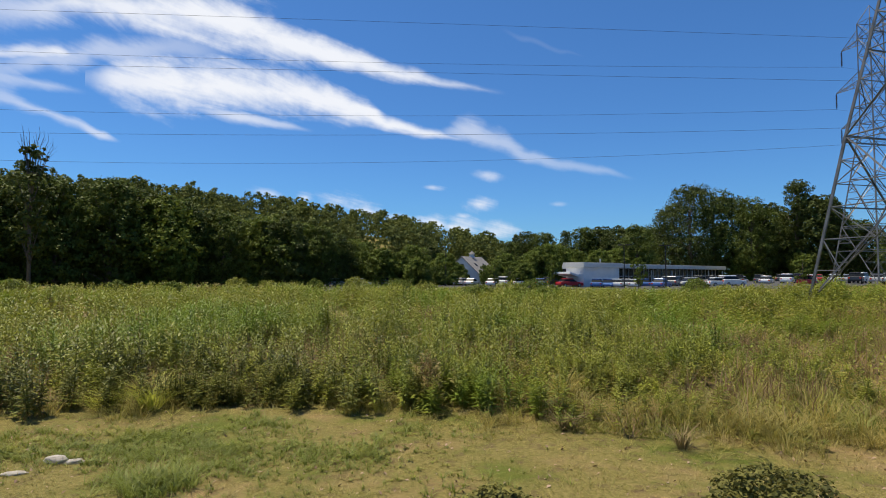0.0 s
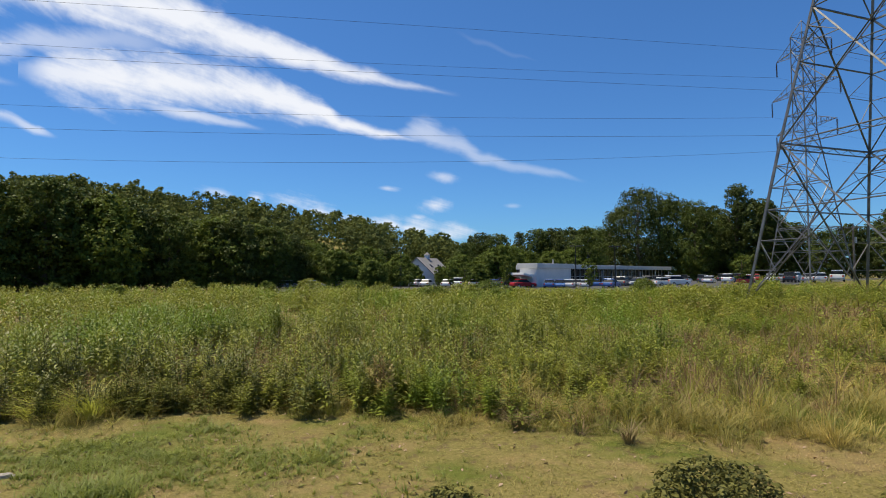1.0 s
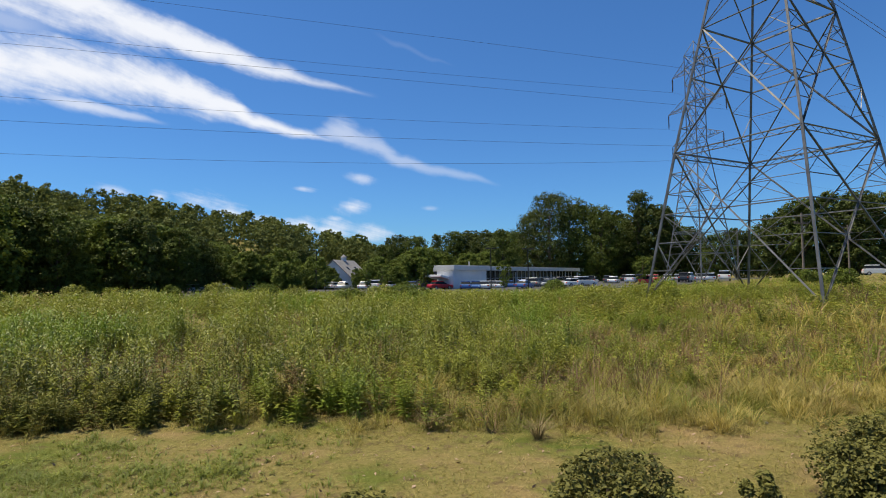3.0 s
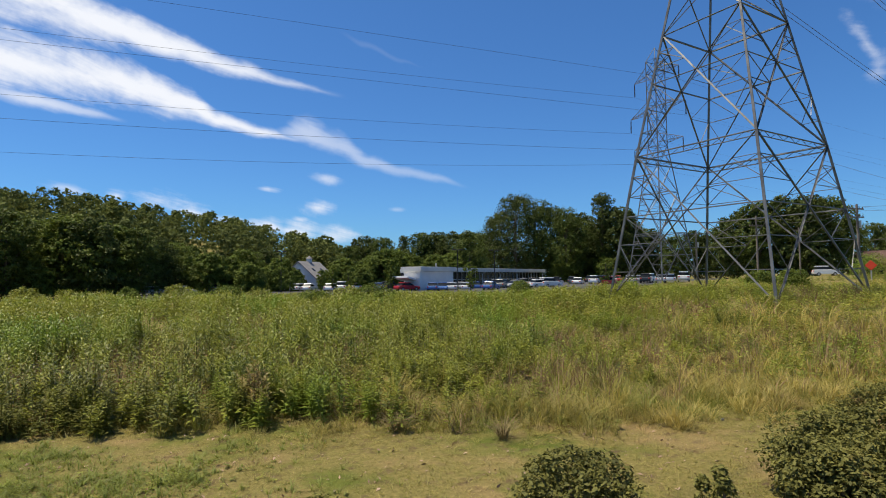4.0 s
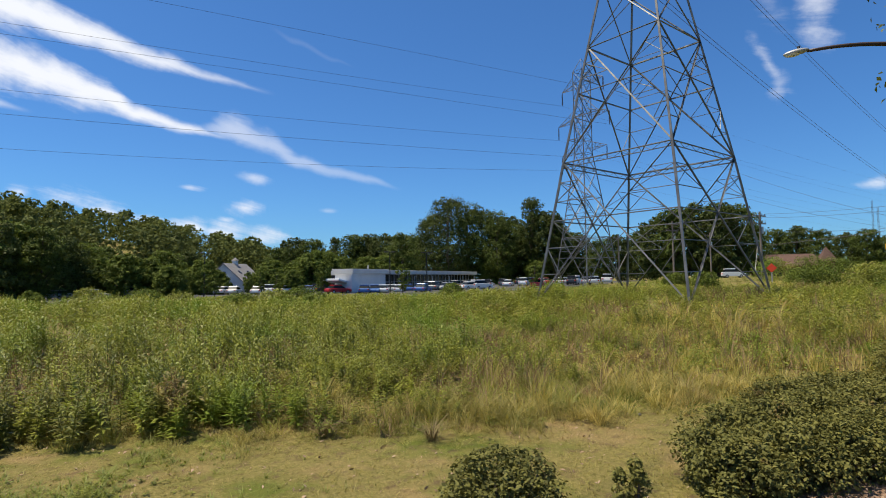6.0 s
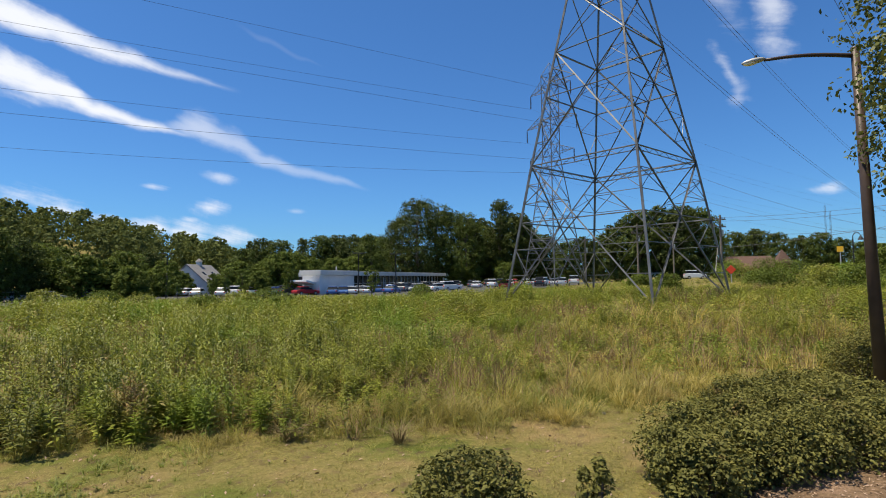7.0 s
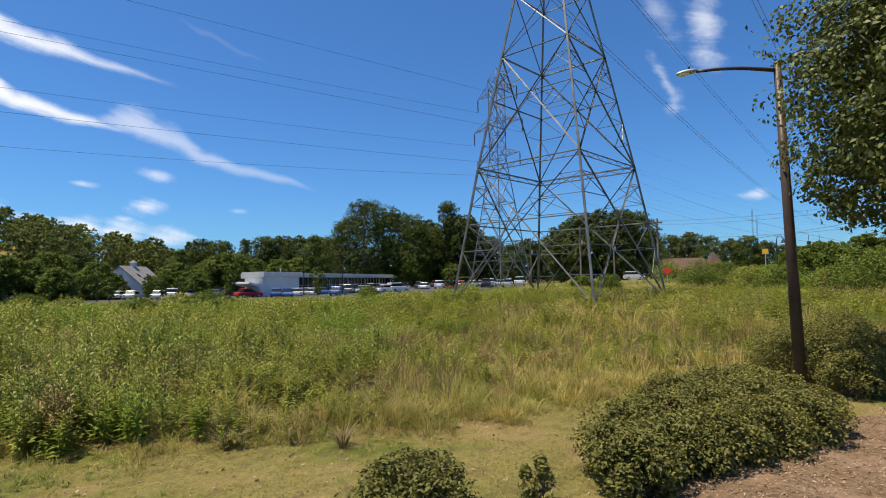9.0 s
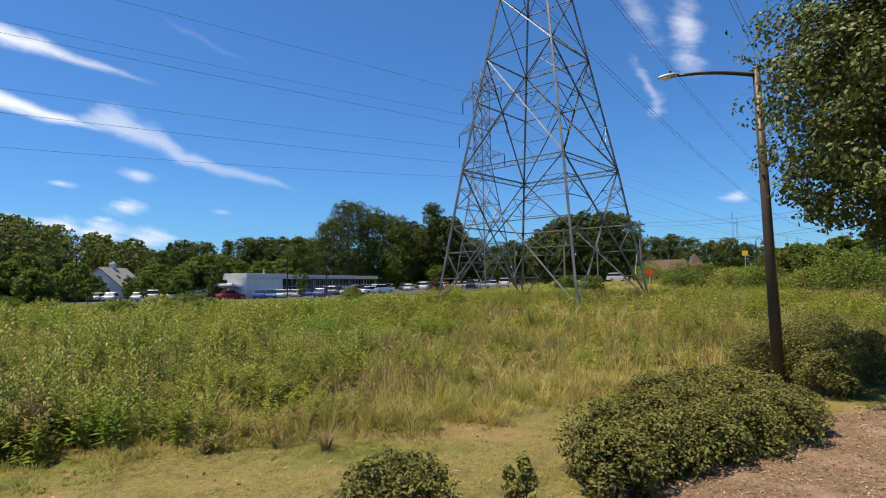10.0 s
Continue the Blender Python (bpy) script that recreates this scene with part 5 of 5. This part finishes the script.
def brown_hall():
    p = polar(55.6, 150)
    z = gz(p.x, p.y)
    root = empty("brick_hall", pose(p.x, p.y, z - 0.9, 0, 0, -40), "brick hall with a long brown shingle roof and a pointed turret", "building")
    bm = bmesh.new()
    box(bm, (13, 8, 3.4), Matrix.Translation((0, 0, 1.6)))
    part("wall", bm, M_BRICK, root)
    bm = bmesh.new()
    v = [bm.verts.new(c) for c in ((-7, -4.6, 3.2), (7, -4.6, 3.2), (7, 4.6, 3.2), (-7, 4.6, 3.2), (-5.4, 0, 6.0), (5.4, 0, 6.0))]
    for f in ((0, 1, 5, 4), (1, 2, 5), (2, 3, 4, 5), (3, 0, 4), (3, 2, 1, 0)):
        bm.faces.new([v[i] for i in f])
    part("roof", bm, M_ROOFB, root, "brown shingle hipped roof")
    bm = bmesh.new()
    box(bm, (2.6, 2.6, 4.4), Matrix.Translation((7.2, -2.2, 2.1)))
    tur = part("turret", bm, M_BRICK, root)
    bm = bmesh.new()
    bmesh.ops.create_cone(bm, cap_ends=True, segments=4, radius1=2.5, radius2=0.03, depth=3.2, matrix=Matrix.Translation((7.2, -2.2, 5.8)) @ Matrix.Rotation(radians(45), 4, "Z"))
    part("turret_roof", bm, M_ROOFB, tur)
    bm = bmesh.new()
    box(bm, (8.0, 0.5, 2.2), Matrix.Translation((12.0, -3.0, 0.6)) @ Matrix.Rotation(radians(10), 4, "Y"))
    part("ramp_wall", bm, M_BRICK, root)
    for k in range(5):
        bm = bmesh.new()
        box(bm, (1.2, 0.1, 1.5), Matrix.Translation((-5 + k * 2.4, -4.03, 1.7)))
        part("window", bm, M_GLASS, root)


brown_hall()


# ---- parked cars ----
def make_car(colour, label, suv, m):
    root = empty("car", m, label, "car", "parked cars")
    paint = material("car_paint_" + label.split()[0], colour, tuple(c * 0.9 for c in colour), 1.0, 0.3, 0.1, spec=0.6)
    k = 1.18 if suv else 1.0
    prof = [(-2.2, 0.35), (-2.25, 0.62), (-2.15, 0.92 * k), (-1.75 if suv else -1.5, 0.96 * k), (0.75, 0.94 * k), (1.5, 0.84 * k), (2.15, 0.72 * k), (2.22, 0.45), (2.1, 0.3)]

    def extrude(prof, half, top_in=0.0, zmax=1.5):
        bm = bmesh.new()
        zl = min(p[1] for p in prof)
        sides = [[bm.verts.new((x, s * (half - top_in * (z - zl) / max(0.1, zmax - zl)), z)) for x, z in prof] for s in (-1, 1)]
        n = len(prof)
        for i in range(n):
            bm.faces.new((sides[0][i], sides[0][(i + 1) % n], sides[1][(i + 1) % n], sides[1][i]))
        bm.faces.new(list(reversed(sides[0])))
        bm.faces.new(sides[1])
        bmesh.ops.recalc_face_normals(bm, faces=bm.faces)
        return bm

    bm = extrude(prof, 0.9)
    bmesh.ops.bevel(bm, geom=list(bm.edges), offset=0.05, segments=1, affect="EDGES")
    part("body", bm, paint, root)
    h = 1.46 * (1.17 if suv else 1)
    part("glasshouse", extrude([(-2.0 if suv else -1.7, 0.94 * k), (-1.75 if suv else -1.15, h - 0.06), (0.25, h - 0.06), (1.05, 0.9 * k)], 0.82, 0.18, h), M_GLASS, root, "dark tinted windows")
    bm = bmesh.new()
    box(bm, (1.6 if not suv else 2.15, 1.42, 0.16), Matrix.Translation((-0.45 if not suv else -0.75, 0, h - 0.03)), 0.04)
    part("roof_panel", bm, paint, root)
    for x in (-1.35, 1.35):
        for s in (-1, 1):
            bm = bmesh.new()
            tube(bm, [(x, s * 0.72, 0.33), (x, s * 0.92, 0.33)], [0.33, 0.33], 14)
            wheel = part("wheel", bm, M_RUBBER, root)
            bm = bmesh.new()
            tube(bm, [(x, s * 0.9, 0.33), (x, s * 0.935, 0.33)], [0.2, 0.18], 12)
            part("rim", bm, M_FRAME, wheel)
    for s in (-1, 1):
        bm = bmesh.new()
        box(bm, (0.12, 0.35, 0.14), Matrix.Translation((2.14, s * 0.65, 0.62 * k)))
        part("headlight", bm, M_LENS, root)
        bm = bmesh.new()
        box(bm, (0.1, 0.25, 0.2), Matrix.Translation((-2.2, s * 0.7, 0.75 * k)))
        part("tail_light", bm, M_RED, root)
    return root


KINDS = [((0.75, 0.75, 0.74), "white", False), ((0.75, 0.75, 0.74), "white", True), ((0.03, 0.035, 0.04), "black", True), ((0.06, 0.14, 0.36), "blue", False), ((0.42, 0.43, 0.44), "silver", False),
         ((0.45, 0.02, 0.025), "red", False), ((0.10, 0.11, 0.12), "grey", True)]
LOT = 0.12
CARS = [make_car(c, f"{n} {'sport-utility car' if suv else 'saloon car'} parked in rows on the asphalt", suv, pose(0, 0, 0)) for c, n, suv in KINDS]
# kind, azimuth, distance, heading
PARKED = [(5, 12.9, 86, 20), (3, 15.6, 84, 70), (3, 16.6, 85, 250), (0, 17.5, 86, 70), (4, 18.4, 84, 65), (0, 19.1, 81, 70), (3, 20.0, 84, 75), (3, 21.2, 88, 75), (6, 22.2, 86, 60),
          (2, 23.2, 92, 60), (4, 24.0, 84, 200), (6, 25.0, 95, 55), (2, 26.0, 92, 55), (0, 26.6, 82, 10), (1, 27.6, 83, 15), (2, 28.2, 97, 60), (6, 29.8, 98, 60), (0, 30.4, 94, 50), 
          (1, 32.0, 95, 50), (6, 32.8, 98, 60), (0, 33.7, 96, 55), (5, 34.2, 104, 50), (0, 35.4, 96, 50), (4, 36.3, 99, 55), (1, 37.2, 95, 40), (2, 31.6, 106, 50), (4, 28.4, 106, 50), (0, 30.0, 110, 55),
          (0, 5.2, 84, 70), (1, 6.3, 86, 75), (0, 8.0, 87, 70), (3, 10.0, 88, 75), (4, -11.0, 88, 60), (4, -8.6, 88, 40), (6, -5.6, 90, 60), (0, 3.0, 90, 70), (2, 11.2, 90, 40), (0, 2.0, 92, 60)]
for k, az, d, turn in PARKED:
    p = polar(az, d * (1.1 if 12 < az < 18 else 1.2))
    copy_thing(CARS[k], pose(p.x, p.y, gz(p.x, p.y) + LOT, 0, 0, turn))
for k, ob in enumerate(CARS):
    az, d = ((39.0, 100), (40.2, 101), (36.8, 108), (21.6, 92), (38.2, 104), (33.4, 90), (22.8, 100))[k]
    p = polar(az, d)
    ob.matrix_basis = pose(p.x, p.y, gz(p.x, p.y) + LOT, 0, 0, 50)
# a lone van, stood in for by a taller copy of the white car
p = polar(51.4, 132)
t = copy_thing(CARS[1], Matrix())
t.matrix_basis = Matrix.LocRotScale((p.x, p.y, gz(p.x, p.y)), Euler((0, 0, radians(-40))), (1.0, 1.0, 1.15))

for az, d, h in ((19.5, 79, 4.6), (33.1, 88, 4.4), (11.2, 95, 4.6), (1.2, 84, 3.6), (5.4, 92, 4.8), (0.2, 90, 5.0), (6.8, 96, 4.6), (4.2, 104, 4.0)):
    p = polar(az, d)
    make_tree("sapling", "slim young tree planted in the car park", int(az * 10), h, 1.0, 0.9, tall_shape, M_TREES[2], pose(p.x, p.y, gz(p.x, p.y) + LOT), 14, 70, 0.13, group="car park saplings", trunk_r=0.05)


# ---- poles, signs and signals ----
def lot_light(az, d, h):
    p = polar(az, d)
    root = empty("car_park_light", pose(p.x, p.y, gz(p.x, p.y)), "slim dark car park light on a tall pole", "light pole", "car park lights")
    bm = bmesh.new()
    tube(bm, [(0, 0, 0), (0, 0, h)], [0.09, 0.07], 8)
    part("pole", bm, M_BLACK, root)
    for s in (-1, 1):
        bm = bmesh.new()
        box(bm, (0.7, 0.35, 0.16), Matrix.Translation((s * 0.55, 0, h + 0.02)), 0.03)
        part("lamp_head", bm, M_BLACK, root)


lot_light(18.2, 88, 6.8)
lot_light(0.3, 105, 7.6)
lot_light(22.0, 90, 6.6)


def utility_pole(az, d, h, arms=1, lamp=False):
    p = polar(az, d)
    root = empty("utility_pole", pose(p.x, p.y, gz(p.x, p.y)), "weathered wooden utility pole with crossarm", "utility pole", "utility poles")
    bm = bmesh.new()
    tube(bm, [(0, 0, -0.2), (0, 0, h)], [0.16, 0.11], 10)
    part("pole", bm, M_WOODPOLE, root)
    for k in range(arms):
        bm = bmesh.new()
        box(bm, (2.2, 0.12, 0.14), Matrix.Translation((0, 0.1, h - 0.5 - k * 0.9)))
        arm = part("crossarm", bm, M_WOODPOLE, root)
        for x in (-1.0, -0.5, 0.5, 1.0):
            bm = bmesh.new()
            tube(bm, [(x, 0.1, h - 0.43 - k * 0.9), (x, 0.1, h - 0.25 - k * 0.9)], [0.05, 0.035], 6)
            part("pin_insulator", bm, M_INSUL, arm)
    bm = bmesh.new()
    tube(bm, [(0.25, 0, h - 2.6), (0.25, 0, h - 1.8)], [0.2, 0.2], 10)
    part("transformer", bm, M_LAMP, root)


POLES = [(41.4, 95, 8.0), (46.4, 88, 9.0), (53.75, 75, 8.0), (49.6, 120, 9.0), (78, 58, 8.0)]
for az, d, h in POLES:
    utility_pole(az, d, h, 2 if az > 44 else 1)
for (a0, d0, h0), (a1, d1, h1) in (((41.4, 95, 8.0), (46.4, 88, 9.0)), ((46.4, 88, 9.0), (53.75, 75, 8.0)), ((53.75, 75, 8.0), (78, 58, 8.0))):
    for dz in (0.3, 0.75, 2.4):
        p, q = polar(a0, d0), polar(a1, d1)
        p.z, q.z = gz(p.x, p.y) + h0 - dz, gz(q.x, q.y) + h1 - dz
        wire("utility_wire", [p, q], 0.014, "thin dark street wire between wooden poles", "street wires", 0.7, 14)
for az0, el0, az1, el1, d in ((50, 10.4, 76, 0.9, 150), (50, 8.0, 76, 1.2, 170)):
    p, q = polar(az0, d), polar(az1, d)
    p.z, q.z = EYE_Z + d * math.tan(radians(el0)), EYE_Z + d * math.tan(radians(el1))
    wire("utility_wire", [p, q], 0.025, "thin dark street wire between wooden poles", "street wires", 3.5, 20)


def traffic_signals():
    d = 82
    p, q = polar(54.5, d), polar(74, d)
    p.z, q.z = EYE_Z + d * math.tan(radians(2.6)), EYE_Z + d * math.tan(radians(5.0))
    wire("signal_span_wire", [p, q], 0.022, "dark span wire that carries the traffic signals", "street wires", 0.4, 20)
    for az in (66.0, 66.75):
        p = polar(az, d, EYE_Z + d * math.tan(radians(2.45)))
        root = empty("traffic_signal", Matrix.Translation(p) @ pose(0, 0, 0, 0, 0, -az), "black three-lamp traffic signal hanging from a span wire", "traffic signal", "traffic signals")
        bm = bmesh.new()
        box(bm, (0.42, 0.32, 1.15), Matrix(), 0.05)
        part("housing", bm, M_BLACK, root)
        for k in (-1, 0, 1):
            bm = bmesh.new()
            tube(bm, [(0, -0.16, k * 0.35), (0, -0.34, k * 0.35)], [0.15, 0.16], 12)
            part("visor", bm, M_BLACK, root)
        bm = bmesh.new()
        tube(bm, [(0, 0, 0.55), (0, 0, 1.35)], [0.03, 0.03], 6)
        part("hanger", bm, M_BLACK, root)
    p = polar(66.4, d, EYE_Z + d * math.tan(radians(2.2)))
    bm = bmesh.new()
    box(bm, (1.0, 0.04, 0.25), Matrix())
    ob = tagged(part("street_sign", bm, material("green_sign", (0.02, 0.16, 0.08), (0.03, 0.2, 0.1)), None, "small green street sign between the traffic signals"), "", "sign")
    ob.matrix_basis = Matrix.Translation(p) @ pose(0, 0, 0, 0, 0, -66.4)


traffic_signals()


def post_sign(name, az, d, el_mid, size, mat, diamond, label):
    p = polar(az, d)
    z = gz(p.x, p.y)
    mid = EYE_Z + d * math.tan(radians(el_mid)) - z
    root = empty(name, pose(p.x, p.y, z, 0, 0, -az), label, "sign")
    bm = bmesh.new()
    tube(bm, [(0, 0.05, -0.1), (0, 0.05, mid)], [0.05, 0.05], 8)
    part("post", bm, M_LAMP, root)
    bm = bmesh.new()
    box(bm, (size, 0.05, size), Matrix.Translation((0, 0, mid)) @ Matrix.Rotation(radians(45 if diamond else 0), 4, "Y"), 0.01)
    part("panel", bm, mat, root)


post_sign("warning_sign", 54.5, 60, 0.55, 0.62, M_RED, True, "orange-red diamond warning sign on a post")
post_sign("yellow_sign", 62.72, 72, 2.1, 0.58, M_YELLOW, False, "square yellow sign on a pale post")


def green_lamp():
    p = polar(63.6, 92)
    root = empty("ornamental_lamp", pose(p.x, p.y, gz(p.x, p.y), 0, 0, -63.6), "dark green ornamental street lamp with a hooked arm", "street lamp")
    h = 5.6
    bm = bmesh.new()
    tube(bm, [(0, 0, 0), (0, 0, h)], [0.09, 0.06], 8)
    part("post", bm, M_BLACK, root)
    bm = bmesh.new()
    tube(bm, [(0, 0, h), (0.25, 0, h + 0.4), (0.6, 0, h + 0.4), (0.85, 0, h)], [0.05, 0.05, 0.05, 0.04], 8)
    part("hook", bm, M_BLACK, root)
    bm = bmesh.new()
    bmesh.ops.create_cone(bm, cap_ends=True, segments=12, radius1=0.38, radius2=0.08, depth=0.6, matrix=Matrix.Translation((0.85, 0, h - 0.3)))
    part("shade", bm, M_BLACK, root)


green_lamp()


def radio_mast(az, d, h):
    p = polar(az, d)
    root = empty("radio_mast", pose(p.x, p.y, gz(p.x, p.y)), "very thin lattice radio mast in the distance", "mast", "radio masts")
    bm = bmesh.new()
    for k in range(3):
        a = k * 2.094
        tube(bm, [(0.5 * math.cos(a), 0.5 * math.sin(a), 0), (0.5 * math.cos(a), 0.5 * math.sin(a), h)], [0.05, 0.05], 5)
    part("uprights", bm, M_STEEL, root)
    bm = bmesh.new()
    for z in range(0, int(h), 2):
        for k in range(3):
            a, b = k * 2.094, (k + 1) * 2.094
            tube(bm, [(0.5 * math.cos(a), 0.5 * math.sin(a), z), (0.5 * math.cos(b), 0.5 * math.sin(b), z + 2)], [0.05, 0.05], 4)
    part("lacing", bm, M_STEEL, root)


radio_mast(61.75, 420, 44)
radio_mast(62.1, 420, 40)
